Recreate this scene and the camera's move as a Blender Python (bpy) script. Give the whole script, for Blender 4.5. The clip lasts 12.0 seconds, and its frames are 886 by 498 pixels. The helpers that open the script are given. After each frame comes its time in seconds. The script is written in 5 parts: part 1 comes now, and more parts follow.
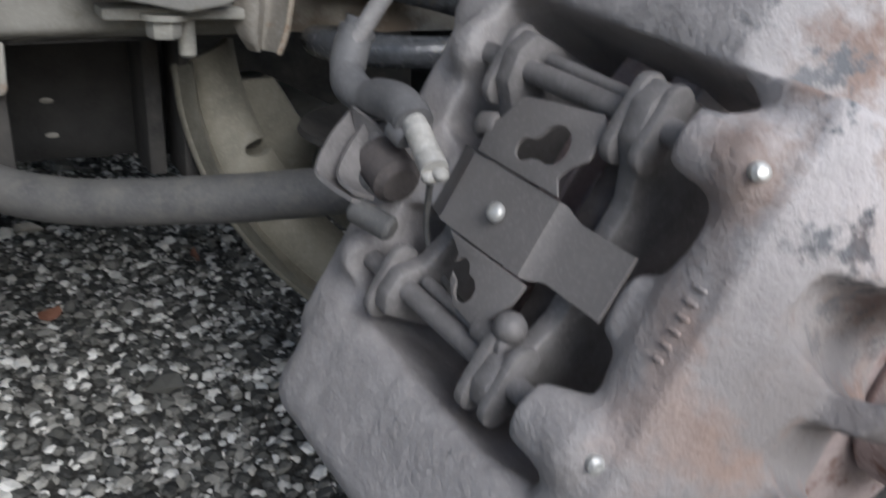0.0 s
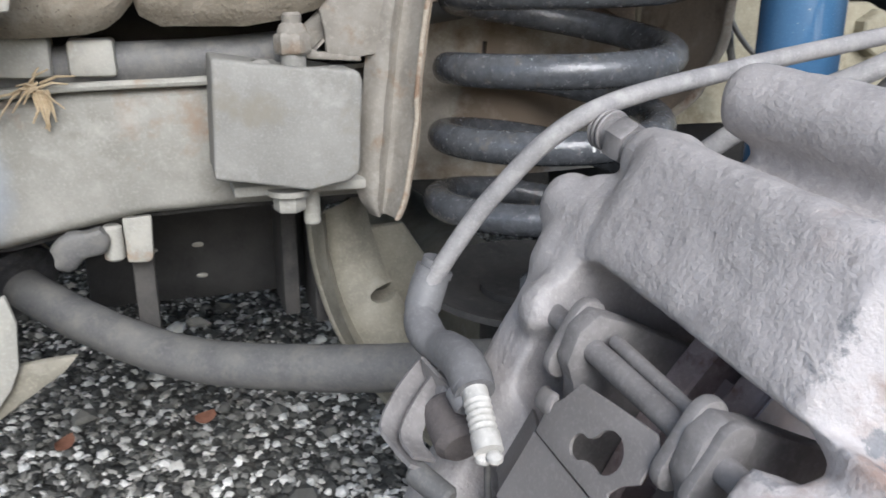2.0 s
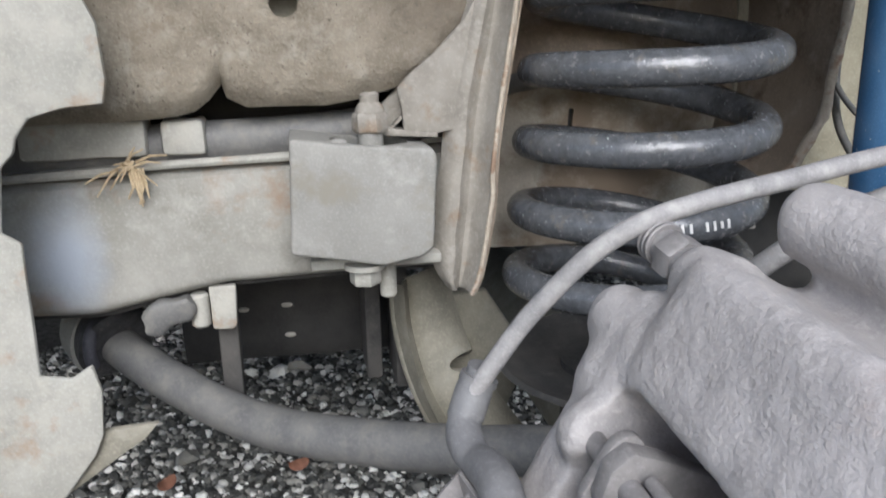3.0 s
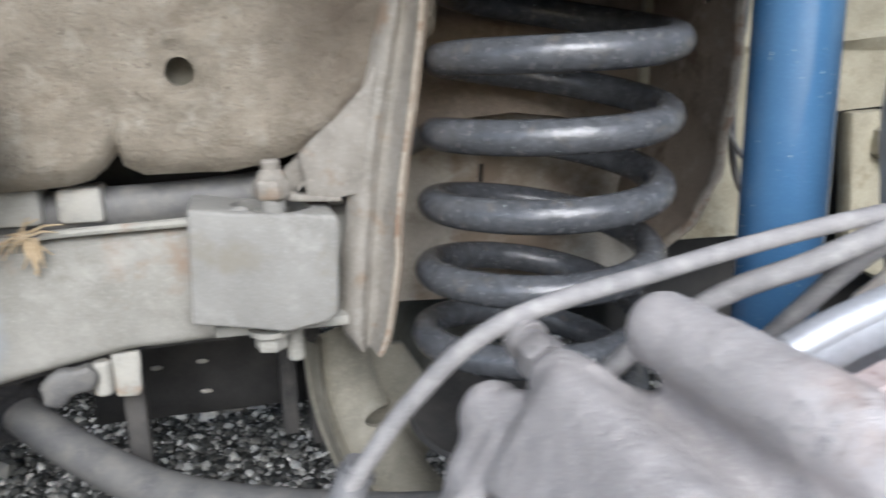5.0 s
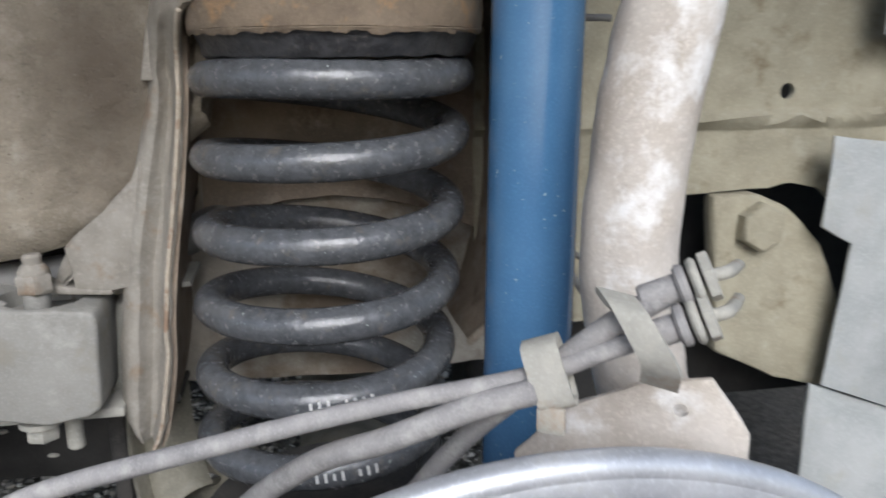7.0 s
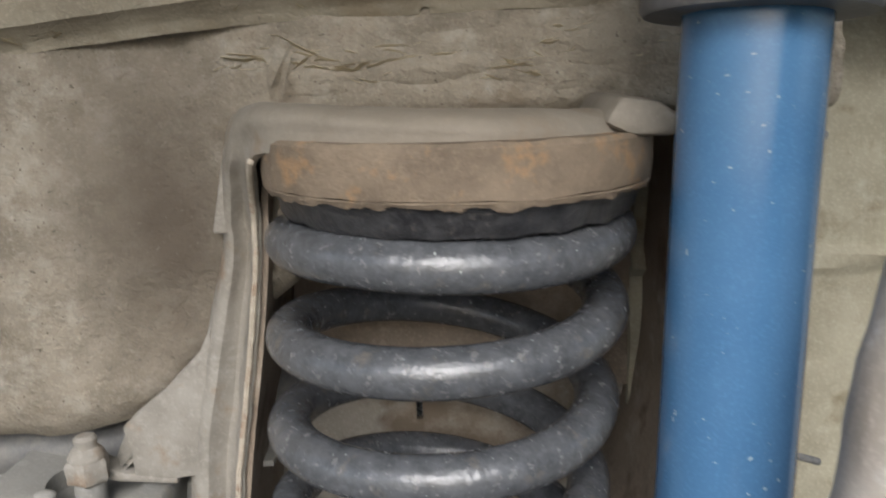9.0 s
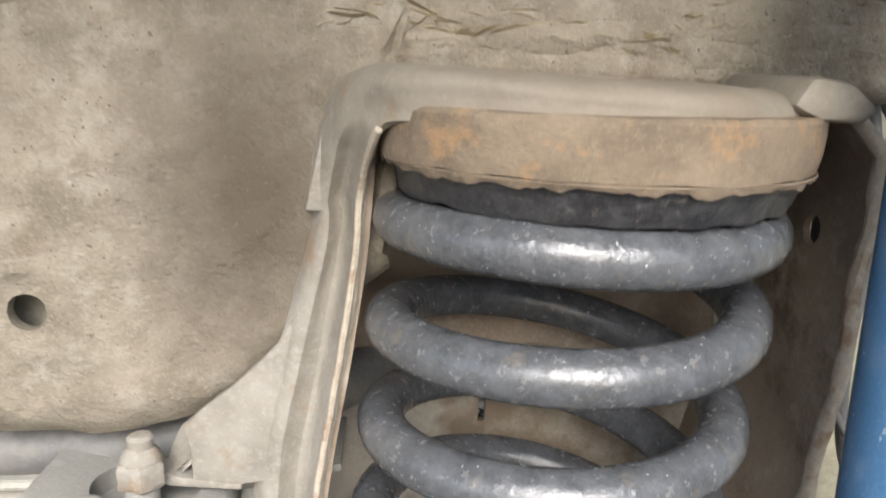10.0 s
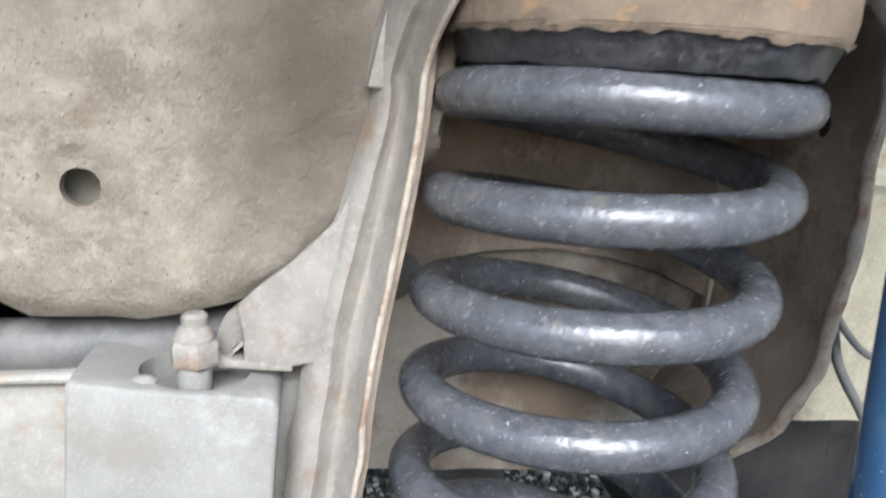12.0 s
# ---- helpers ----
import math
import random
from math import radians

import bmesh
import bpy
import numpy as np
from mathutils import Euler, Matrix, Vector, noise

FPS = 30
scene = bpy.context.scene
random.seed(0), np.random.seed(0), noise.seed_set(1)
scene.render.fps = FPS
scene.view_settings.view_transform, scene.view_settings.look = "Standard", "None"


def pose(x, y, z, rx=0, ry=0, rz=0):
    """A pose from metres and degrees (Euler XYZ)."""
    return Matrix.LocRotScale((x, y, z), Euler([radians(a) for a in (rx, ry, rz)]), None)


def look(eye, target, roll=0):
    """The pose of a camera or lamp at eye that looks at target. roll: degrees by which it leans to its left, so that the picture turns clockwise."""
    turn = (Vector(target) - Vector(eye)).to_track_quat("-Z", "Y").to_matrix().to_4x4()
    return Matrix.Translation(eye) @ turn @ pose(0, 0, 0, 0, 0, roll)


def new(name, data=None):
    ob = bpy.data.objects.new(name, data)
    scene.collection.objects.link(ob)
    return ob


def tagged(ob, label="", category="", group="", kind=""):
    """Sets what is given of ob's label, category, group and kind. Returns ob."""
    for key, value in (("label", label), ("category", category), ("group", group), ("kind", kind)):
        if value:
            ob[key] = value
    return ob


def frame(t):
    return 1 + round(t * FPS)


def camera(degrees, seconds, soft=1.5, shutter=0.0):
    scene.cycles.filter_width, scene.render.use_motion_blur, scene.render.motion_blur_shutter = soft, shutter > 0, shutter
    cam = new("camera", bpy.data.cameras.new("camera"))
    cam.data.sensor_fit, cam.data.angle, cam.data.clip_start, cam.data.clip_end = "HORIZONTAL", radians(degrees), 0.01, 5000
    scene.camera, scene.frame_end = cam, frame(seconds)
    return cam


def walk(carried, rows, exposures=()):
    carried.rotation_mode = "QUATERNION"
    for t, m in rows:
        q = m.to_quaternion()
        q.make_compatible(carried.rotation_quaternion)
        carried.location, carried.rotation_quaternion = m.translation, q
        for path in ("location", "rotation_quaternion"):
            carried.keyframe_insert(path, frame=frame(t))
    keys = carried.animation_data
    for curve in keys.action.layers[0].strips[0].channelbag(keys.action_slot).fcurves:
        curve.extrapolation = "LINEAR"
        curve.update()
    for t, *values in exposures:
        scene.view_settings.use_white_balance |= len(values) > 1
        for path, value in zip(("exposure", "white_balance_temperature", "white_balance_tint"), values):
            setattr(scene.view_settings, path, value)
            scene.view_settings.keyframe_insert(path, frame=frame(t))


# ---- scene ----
cam = camera(59.0, 12.0, soft=1.6, shutter=0.5)
PATH = [
    (0, (0.012, 0.005, 0.567), (0.021, 1.851, -0.201), 3.6),
    (0.5, (0.021, 0.012, 0.582), (-0.124, 1.888, -0.096), 3.5),
    (1, (0.023, 0.011, 0.591), (-0.138, 1.902, -0.039), 3.5),
    (1.5, (0.021, 0.017, 0.602), (-0.228, 1.906, -0.003), 3.2),
    (2, (0.039, 0.037, 0.625), (-0.383, 1.885, -0.013), 0.3),
    (2.5, (0.05, 0.045, 0.623), (-0.55, 1.852, 0.01), -0.6),
    (3, (0.058, 0.056, 0.647), (-0.649, 1.843, 0.093), -1.1),
    (3.2, (0.058, 0.051, 0.645), (-0.653, 1.849, 0.131), -1.4),
    (4.8, (0.062, 0.060, 0.665), (-0.561, 1.896, 0.176), -1.5),
    (5, (0.081, 0.069, 0.672), (-0.506, 1.912, 0.162), -1.1),
    (5.5, (0.105, 0.09, 0.671), (-0.355, 1.97, 0.168), -0.6),
    (6, (0.146, 0.093, 0.699), (-0.244, 2.005, 0.262), -0.2),
    (6.5, (0.197, 0.108, 0.72), (-0.279, 1.989, 0.237), 1.3),
    (6.7, (0.225, 0.126, 0.720), (-0.342, 1.976, 0.214), 0.5),
    (8.3, (0.235, 0.224, 0.697), (-0.941, 1.796, 0.315), 2.3),
    (8.5, (0.215, 0.238, 0.731), (-0.874, 1.839, 0.229), 0.8),
    (9, (0.179, 0.262, 0.77), (-0.867, 1.911, 0.336), -1.3),
    (9.5, (0.139, 0.249, 0.773), (-0.899, 1.906, 0.353), 1.4),
    (10, (0.1, 0.254, 0.761), (-0.809, 1.977, 0.304), 2.0),
    (10.5, (0.073, 0.252, 0.743), (-0.648, 2.052, 0.253), 2.7),
    (11, (0.049, 0.252, 0.723), (-0.661, 2.039, 0.172), 4.4),
    (11.5, (0.041, 0.225, 0.71), (-0.641, 2.019, 0.149), 4.6),
    (12, (0.061, 0.209, 0.71), (-0.654, 2.027, 0.282), 3.4),
]
walk(cam, [(t, look(eye, target, roll)) for t, eye, target, roll in PATH],
     exposures=[(0.0, -0.5, 5850, 10), (0.5, -0.1, 5900, 10), (1.0, 0.24, 5850, 10), (2.0, 0.35, 5850, 10), (3.0, 0.36, 5850, 10), (5.0, 0.47, 5800, 10), (5.5, 0.46, 5800, 10), (6.5, 0.05, 5850, 10), (8.5, 0.14, 6000, 10), (9.0, 0.25, 6150, 10), (9.5, 0.74, 6450, 10), (10.0, 0.98, 6300, 10), (10.5, 1.08, 6050, 10), (11.0, 1.1, 5850, 10), (12.0, 1.03, 5650, 10)])

# ---- light: soft daylight from the open side of the wheel arch ----
world = bpy.data.worlds.new("sky")
scene.world = world
world.use_nodes = True
wn = world.node_tree
sky = wn.nodes.new("ShaderNodeTexSky")
sky.sky_type = "NISHITA"
sky.sun_disc = False
sky.sun_elevation, sky.sun_rotation = radians(36), radians(152)
sky.dust_density, sky.air_density = 3.0, 1.0
wn.links.new(sky.outputs[0], wn.nodes["Background"].inputs[0])
wn.nodes["Background"].inputs[1].default_value = 0.15
sun = new("sun", bpy.data.lights.new("sun", "SUN"))
sun.data.energy, sun.data.angle, sun.data.color = 2.5, radians(35), (1.0, 0.98, 0.95)
sun.matrix_world = look((0.92, -1.7, 1.42), (0, 0, 0))

# ---- materials ----
MATS = {}


def mat(name, a, b, scale=60, rough=0.8, metal=0.0, bump=0.4, fine=500, dust=None, dust_amt=0.5,
        rust=None, rust_amt=0.5, rust_scale=25, per="", depth=0.002, cracks=0.0, spec=0.5, stretch=(1, 1, 1), patch=None, side=None, chips=None):
    """Two colours mixed by noise at two scales, dust and rust in patches, fine relief."""
    if name in MATS:
        return MATS[name]
    m = bpy.data.materials.new(name)
    MATS[name] = m
    m.use_nodes = True
    nt = m.node_tree
    N, L = nt.nodes, nt.links
    P = N["Principled BSDF"]
    co = N.new("ShaderNodeTexCoord").outputs["Object"]

    def noise_tex(s, detail=6, r=0.6, off=0.0):
        mp = N.new("ShaderNodeMapping")
        mp.inputs["Location"].default_value, mp.inputs["Scale"].default_value = (off, off * 2.3, -off), stretch
        L.new(co, mp.inputs[0])
        n = N.new("ShaderNodeTexNoise")
        n.inputs["Scale"].default_value, n.inputs["Detail"].default_value = s, detail
        n.inputs["Roughness"].default_value = r
        L.new(mp.outputs[0], n.inputs["Vector"])
        return n.outputs[0]

    def ramp(v, lo, hi):
        r = N.new("ShaderNodeMapRange")
        r.inputs[1].default_value, r.inputs[2].default_value = lo, hi
        L.new(v, r.inputs[0])
        return r.outputs[0]

    def mix(f, c1, c2):
        x = N.new("ShaderNodeMix")
        x.data_type = "RGBA"
        for sock, v in ((x.inputs[0], f), (x.inputs[6], c1), (x.inputs[7], c2)):
            if hasattr(v, "is_output"):
                L.new(v, sock)
            else:
                sock.default_value = (*v, 1) if isinstance(v, tuple) else v
        return x.outputs[2]

    col = mix(ramp(noise_tex(scale), 0.35, 0.65), a, b)
    col = mix(ramp(noise_tex(fine, 3, 0.7, 3.1), 0.5, 1.0), col, tuple(min(1, v * 1.35) for v in b))
    ro = None
    if rust:
        f = ramp(noise_tex(rust_scale, 8, 0.65, 7.7), 0.62 - 0.25 * rust_amt, 0.72 - 0.2 * rust_amt)
        col = mix(f, col, rust)
    if dust:
        f = ramp(noise_tex(scale * 1.7, 8, 0.7, 5.3), 0.7 - 0.45 * dust_amt, 0.95 - 0.4 * dust_amt)
        col = mix(f, col, dust)
        ro = ramp(f, -0.6, 1.4)
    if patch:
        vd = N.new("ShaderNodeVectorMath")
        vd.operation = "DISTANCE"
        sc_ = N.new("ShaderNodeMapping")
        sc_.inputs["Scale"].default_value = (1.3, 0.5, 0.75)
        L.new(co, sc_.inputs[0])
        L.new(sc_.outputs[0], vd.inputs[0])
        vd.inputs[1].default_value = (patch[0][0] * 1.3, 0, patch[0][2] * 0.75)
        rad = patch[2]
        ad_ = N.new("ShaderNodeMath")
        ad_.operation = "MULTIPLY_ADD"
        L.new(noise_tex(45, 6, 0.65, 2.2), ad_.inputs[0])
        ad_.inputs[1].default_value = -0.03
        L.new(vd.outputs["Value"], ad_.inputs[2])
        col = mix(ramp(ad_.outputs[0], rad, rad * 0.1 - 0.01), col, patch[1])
    if chips:
        col = mix(ramp(noise_tex(chips[0], 2, 0.5, 6.4), chips[1], chips[1] + 0.03), col, chips[2])
    # outer side: rust, with glare painted pale above and shade painted darker below
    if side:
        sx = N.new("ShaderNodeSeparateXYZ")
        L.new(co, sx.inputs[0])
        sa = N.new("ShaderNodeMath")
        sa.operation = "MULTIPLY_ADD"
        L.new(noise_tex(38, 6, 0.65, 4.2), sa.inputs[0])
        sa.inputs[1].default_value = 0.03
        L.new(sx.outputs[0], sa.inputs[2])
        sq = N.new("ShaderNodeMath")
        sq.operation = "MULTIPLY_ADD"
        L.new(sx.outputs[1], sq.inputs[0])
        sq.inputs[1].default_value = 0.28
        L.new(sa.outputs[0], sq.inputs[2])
        rust_light = mix(ramp(noise_tex(30, 7, 0.65, 8.8), 0.5, 0.6), side[2], side[3])
        rust_light = mix(ramp(noise_tex(34, 8, 0.72, 1.8), 0.55, 0.6), rust_light, side[4])
        # lower side: rusty grey, darkened in colour for the shade of the valley
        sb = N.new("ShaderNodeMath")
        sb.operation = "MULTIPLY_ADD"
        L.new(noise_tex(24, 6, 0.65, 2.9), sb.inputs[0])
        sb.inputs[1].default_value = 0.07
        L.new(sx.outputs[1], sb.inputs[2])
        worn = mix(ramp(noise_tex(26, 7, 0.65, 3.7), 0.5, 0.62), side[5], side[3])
        rust_light = mix(ramp(sb.outputs[0], 0.085, 0.03), rust_light, worn)
        col = mix(ramp(sq.outputs[0], side[0], side[1]), col, rust_light)
    if per:
        src = N.new("ShaderNodeNewGeometry").outputs["Random Per Island"]
        cr = N.new("ShaderNodeValToRGB")
        e = cr.color_ramp.elements
        e[0].color, e[1].color = (0.03, 0.03, 0.028, 1), (0.92, 0.91, 0.87, 1)
        for pos, c in ((0.32, (0.09, 0.09, 0.082, 1)), (0.6, (0.2, 0.196, 0.178, 1)), (0.78, (0.42, 0.41, 0.375, 1)), (0.9, (0.85, 0.84, 0.8, 1))):
            el = e.new(pos)
            el.color = c
        L.new(src, cr.inputs[0])
        mu = N.new("ShaderNodeMix")
        mu.data_type, mu.blend_type = "RGBA", "MULTIPLY"
        mu.inputs[0].default_value = 0.35
        L.new(cr.outputs[0], mu.inputs[6])
        L.new(col, mu.inputs[7])
        col = mu.outputs[2]
    L.new(col, P.inputs["Base Color"])
    if ro is not None:
        mm = N.new("ShaderNodeMapRange")
        mm.inputs[3].default_value, mm.inputs[4].default_value = rough, 0.9
        L.new(f, mm.inputs[0])
        L.new(mm.outputs[0], P.inputs["Roughness"])
    else:
        P.inputs["Roughness"].default_value = rough
    P.inputs["Metallic"].default_value = metal
    P.inputs["Specular IOR Level"].default_value = spec
    h = N.new("ShaderNodeMath")
    h.operation = "MULTIPLY_ADD"
    L.new(noise_tex(fine * 0.5, 5, 0.65, 1.7), h.inputs[0])
    h.inputs[1].default_value = 0.5
    L.new(noise_tex(scale * 1.3, 6, 0.6, 9.1), h.inputs[2])
    hv = h.outputs[0]
    if cracks:
        v = N.new("ShaderNodeTexVoronoi")
        v.feature = "DISTANCE_TO_EDGE"
        v.inputs["Scale"].default_value = 45
        mp = N.new("ShaderNodeMapping")
        mp.inputs["Scale"].default_value = (0.35, 1, 1.6)
        ad = N.new("ShaderNodeMixRGB")
        ad.blend_type, ad.inputs[0].default_value = "ADD", 0.06
        nn = N.new("ShaderNodeTexNoise")
        nn.inputs["Scale"].default_value = 50
        L.new(co, nn.inputs["Vector"])
        L.new(co, ad.inputs[1])
        L.new(nn.outputs[1], ad.inputs[2])
        L.new(ad.outputs[0], mp.inputs[0])
        L.new(mp.outputs[0], v.inputs["Vector"])
        g = N.new("ShaderNodeMath")
        g.operation = "MULTIPLY_ADD"
        L.new(ramp(v.outputs[0], 0.0, 0.06), g.inputs[0])
        g.inputs[1].default_value = cracks
        L.new(hv, g.inputs[2])
        hv = g.outputs[0]
    b_ = N.new("ShaderNodeBump")
    b_.inputs["Strength"].default_value, b_.inputs["Distance"].default_value = bump, depth
    L.new(hv, b_.inputs["Height"])
    L.new(b_.outputs[0], P.inputs["Normal"])
    return m


M_GRAVEL = mat("gravel", (0.75, 0.73, 0.68), (1.0, 0.98, 0.92), 120, 0.75, per="island", bump=0.4)
M_SOIL = mat("dark_grit", (0.035, 0.034, 0.03), (0.1, 0.095, 0.085), 90, 0.9, bump=1.0, fine=300, depth=0.006)
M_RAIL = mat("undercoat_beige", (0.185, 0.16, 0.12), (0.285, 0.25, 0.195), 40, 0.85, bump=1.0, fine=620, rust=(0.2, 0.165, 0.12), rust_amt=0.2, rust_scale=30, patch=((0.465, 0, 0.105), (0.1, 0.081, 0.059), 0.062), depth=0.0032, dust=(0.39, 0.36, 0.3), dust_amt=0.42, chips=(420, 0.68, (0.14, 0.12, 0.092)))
M_FRAME = mat("yellowed_frame_coat", (0.27, 0.247, 0.18), (0.36, 0.335, 0.25), 30, 0.85, bump=0.6, fine=500, rust=(0.2, 0.17, 0.11), rust_amt=0.2, dust=(0.42, 0.4, 0.32), dust_amt=0.3)
M_FENDER = mat("cracked_undercoat", (0.24, 0.21, 0.155), (0.35, 0.315, 0.24), 28, 0.85, fine=620, bump=0.9, cracks=0.12, rust=(0.22, 0.18, 0.12), rust_amt=0.35, rust_scale=12)
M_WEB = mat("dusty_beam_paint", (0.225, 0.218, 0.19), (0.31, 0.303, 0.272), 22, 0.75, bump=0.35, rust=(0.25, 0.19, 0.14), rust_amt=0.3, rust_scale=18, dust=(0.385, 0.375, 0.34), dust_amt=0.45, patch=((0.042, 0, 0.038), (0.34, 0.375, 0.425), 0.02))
M_FLAKE = mat("yellowed_flake", (0.36, 0.31, 0.21), (0.47, 0.41, 0.29), 80, 0.8, bump=0.3)
M_BEAM = mat("dusty_grey_paint", (0.285, 0.28, 0.246), (0.37, 0.362, 0.323), 35, 0.75, bump=0.3, rust=(0.3, 0.22, 0.15), rust_amt=0.18, dust=(0.43, 0.413, 0.362), dust_amt=0.5)
M_BLOCK = mat("dusty_rubber_block", (0.23, 0.225, 0.206), (0.29, 0.284, 0.262), 24, 0.95, bump=0.25, fine=700, rust=(0.24, 0.225, 0.19), rust_amt=0.25, spec=0.2, dust=(0.42, 0.41, 0.38), dust_amt=0.35)
M_TOWER = mat("dusty_sheet_steel", (0.205, 0.188, 0.16), (0.29, 0.27, 0.235), 45, 0.75, bump=0.5, fine=350, rust=(0.23, 0.175, 0.125), rust_amt=0.25, rust_scale=40, dust=(0.42, 0.4, 0.36), dust_amt=0.3, patch=((0.09, 0, 0.262), (0.2, 0.168, 0.125), 0.14))
M_TOWER_IN = mat("brown_inner_steel", (0.175, 0.14, 0.106), (0.275, 0.222, 0.168), 22, 0.8, bump=0.5, rust=(0.13, 0.09, 0.06), rust_amt=0.3, dust=(0.42, 0.375, 0.31), dust_amt=0.36)
M_TOWER_BK = mat("pale_dusty_steel", (0.33, 0.3, 0.245), (0.46, 0.425, 0.36), 18, 0.8, bump=0.5, rust=(0.2, 0.155, 0.11), rust_amt=0.45, rust_scale=12)
M_EDGE = mat("bare_sheet_edge", (0.34, 0.29, 0.225), (0.44, 0.39, 0.315), 120, 0.8, bump=0.6, rust=(0.25, 0.17, 0.115), rust_amt=0.35, rust_scale=60)
M_SPRING = mat("black_spring_paint", (0.064, 0.068, 0.074), (0.108, 0.113, 0.121), 130, 0.14, bump=0.35, fine=520, dust=(0.165, 0.163, 0.158), dust_amt=0.3, chips=(420, 0.725, (0.36, 0.41, 0.39)), spec=0.7, rust=(0.13, 0.122, 0.11), rust_amt=0.15, rust_scale=90)
M_SEAT = mat("rusty_seat_steel", (0.13, 0.1, 0.07), (0.215, 0.168, 0.118), 40, 0.85, bump=0.8, fine=500, rust=(0.32, 0.2, 0.1), rust_amt=0.4, rust_scale=50)
M_RUBBER = mat("black_rubber", (0.02, 0.02, 0.022), (0.055, 0.055, 0.057), 140, 0.35, bump=0.5, dust=(0.17, 0.15, 0.125), dust_amt=0.3)
M_BLUE = mat("blue_damper_paint", (0.052, 0.135, 0.262), (0.075, 0.172, 0.31), 14, 0.1, bump=0.06, fine=900, dust=(0.24, 0.32, 0.4), dust_amt=0.1, chips=(420, 0.72, (0.3, 0.38, 0.44)))
M_CAP = mat("dark_plastic_cap", (0.085, 0.085, 0.088), (0.13, 0.13, 0.13), 30, 0.55, bump=0.2, dust=(0.25, 0.24, 0.22), dust_amt=0.35)
# side colours carry rust and paint plus painted sun glare and valley shade
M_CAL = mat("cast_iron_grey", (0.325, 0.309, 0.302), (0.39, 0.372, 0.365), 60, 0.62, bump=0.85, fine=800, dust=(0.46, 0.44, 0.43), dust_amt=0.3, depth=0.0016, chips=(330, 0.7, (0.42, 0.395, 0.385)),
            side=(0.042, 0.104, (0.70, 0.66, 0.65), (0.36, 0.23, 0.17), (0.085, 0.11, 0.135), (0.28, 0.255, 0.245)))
M_PIN = mat("dull_pin_steel", (0.18, 0.171, 0.168), (0.26, 0.248, 0.243), 80, 0.6, 0.2, bump=0.25)
M_PLATE = mat("brown_spring_plate", (0.195, 0.182, 0.175), (0.24, 0.225, 0.216), 25, 0.6, 0.1, bump=0.12, fine=800)
M_PAD = mat("brake_pad", (0.07, 0.062, 0.06), (0.13, 0.115, 0.11), 70, 0.85, bump=0.6, rust=(0.17, 0.1, 0.08), rust_amt=0.3)
M_DISC = mat("rusty_brake_disc", (0.4, 0.325, 0.305), (0.52, 0.45, 0.435), 45, 0.7, 0.15, bump=0.5, rust=(0.24, 0.15, 0.12), rust_amt=0.4, rust_scale=60)
M_DISCF = mat("bright_disc_face", (0.76, 0.74, 0.72), (0.86, 0.84, 0.82), 30, 0.45, 0.3, bump=0.2)
M_SHIELD = mat("galvanised_shield", (0.45, 0.47, 0.5), (0.58, 0.6, 0.63), 40, 0.42, 0.55, bump=0.15, dust=(0.5, 0.5, 0.48), dust_amt=0.3)
M_ZINC = mat("bright_zinc", (0.5, 0.5, 0.48), (0.66, 0.66, 0.63), 200, 0.4, 0.35, bump=0.2)
M_HOSE = mat("dusty_grey_hose", (0.2, 0.195, 0.195), (0.3, 0.29, 0.285), 70, 0.75, bump=0.3, fine=900, dust=(0.42, 0.41, 0.39), dust_amt=0.45)
M_BOOT = mat("grey_rubber_boot", (0.12, 0.12, 0.124), (0.18, 0.18, 0.182), 60, 0.6, bump=0.15, dust=(0.25, 0.24, 0.23), dust_amt=0.25)
M_BUSH = mat("blue_black_rubber", (0.05, 0.05, 0.06), (0.09, 0.09, 0.108), 60, 0.6, bump=0.3, dust=(0.16, 0.16, 0.17), dust_amt=0.25)
M_WHITE = mat("white_worn_plastic", (0.38, 0.37, 0.34), (0.52, 0.51, 0.48), 150, 0.6, bump=0.3, rust=(0.45, 0.42, 0.38), rust_amt=0.3, rust_scale=120)
M_BAR = mat("dusty_dark_bar", (0.1, 0.1, 0.1), (0.15, 0.148, 0.14), 50, 0.6, bump=0.35, dust=(0.22, 0.21, 0.185), dust_amt=0.45)
M_ARM = mat("beige_cast_arm", (0.19, 0.178, 0.14), (0.28, 0.262, 0.21), 35, 0.8, bump=0.5, dust=(0.34, 0.325, 0.275), dust_amt=0.35)
M_DARK = mat("dark_steel", (0.03, 0.03, 0.03), (0.07, 0.066, 0.06), 30, 0.8, bump=0.4, dust=(0.14, 0.13, 0.115), dust_amt=0.3)
# near-black colour that stands in for deep shade under and behind parts
M_SHADE = mat("black_shade_steel", (0.01, 0.01, 0.01), (0.026, 0.025, 0.023), 40, 0.55, bump=0.4, dust=(0.035, 0.033, 0.03), dust_amt=0.15)
M_TUBE = mat("chalky_white_tube", (0.4, 0.355, 0.3), (0.55, 0.51, 0.46), 30, 0.65, bump=0.4, rust=(0.72, 0.71, 0.69), rust_amt=0.3, rust_scale=35, dust=(0.35, 0.3, 0.25), dust_amt=0.25)
M_HEAT = mat("dull_aluminium_sheet", (0.36, 0.38, 0.375), (0.47, 0.49, 0.485), 25, 0.55, 0.35, bump=0.2, dust=(0.45, 0.44, 0.4), dust_amt=0.35)
M_STRAW = mat("dry_straw", (0.4, 0.31, 0.19), (0.52, 0.42, 0.28), 200, 0.9, bump=0.2)
M_MARK = mat("white_stamp_ink", (0.5, 0.5, 0.49), (0.62, 0.62, 0.6), 400, 0.7, bump=0.1)
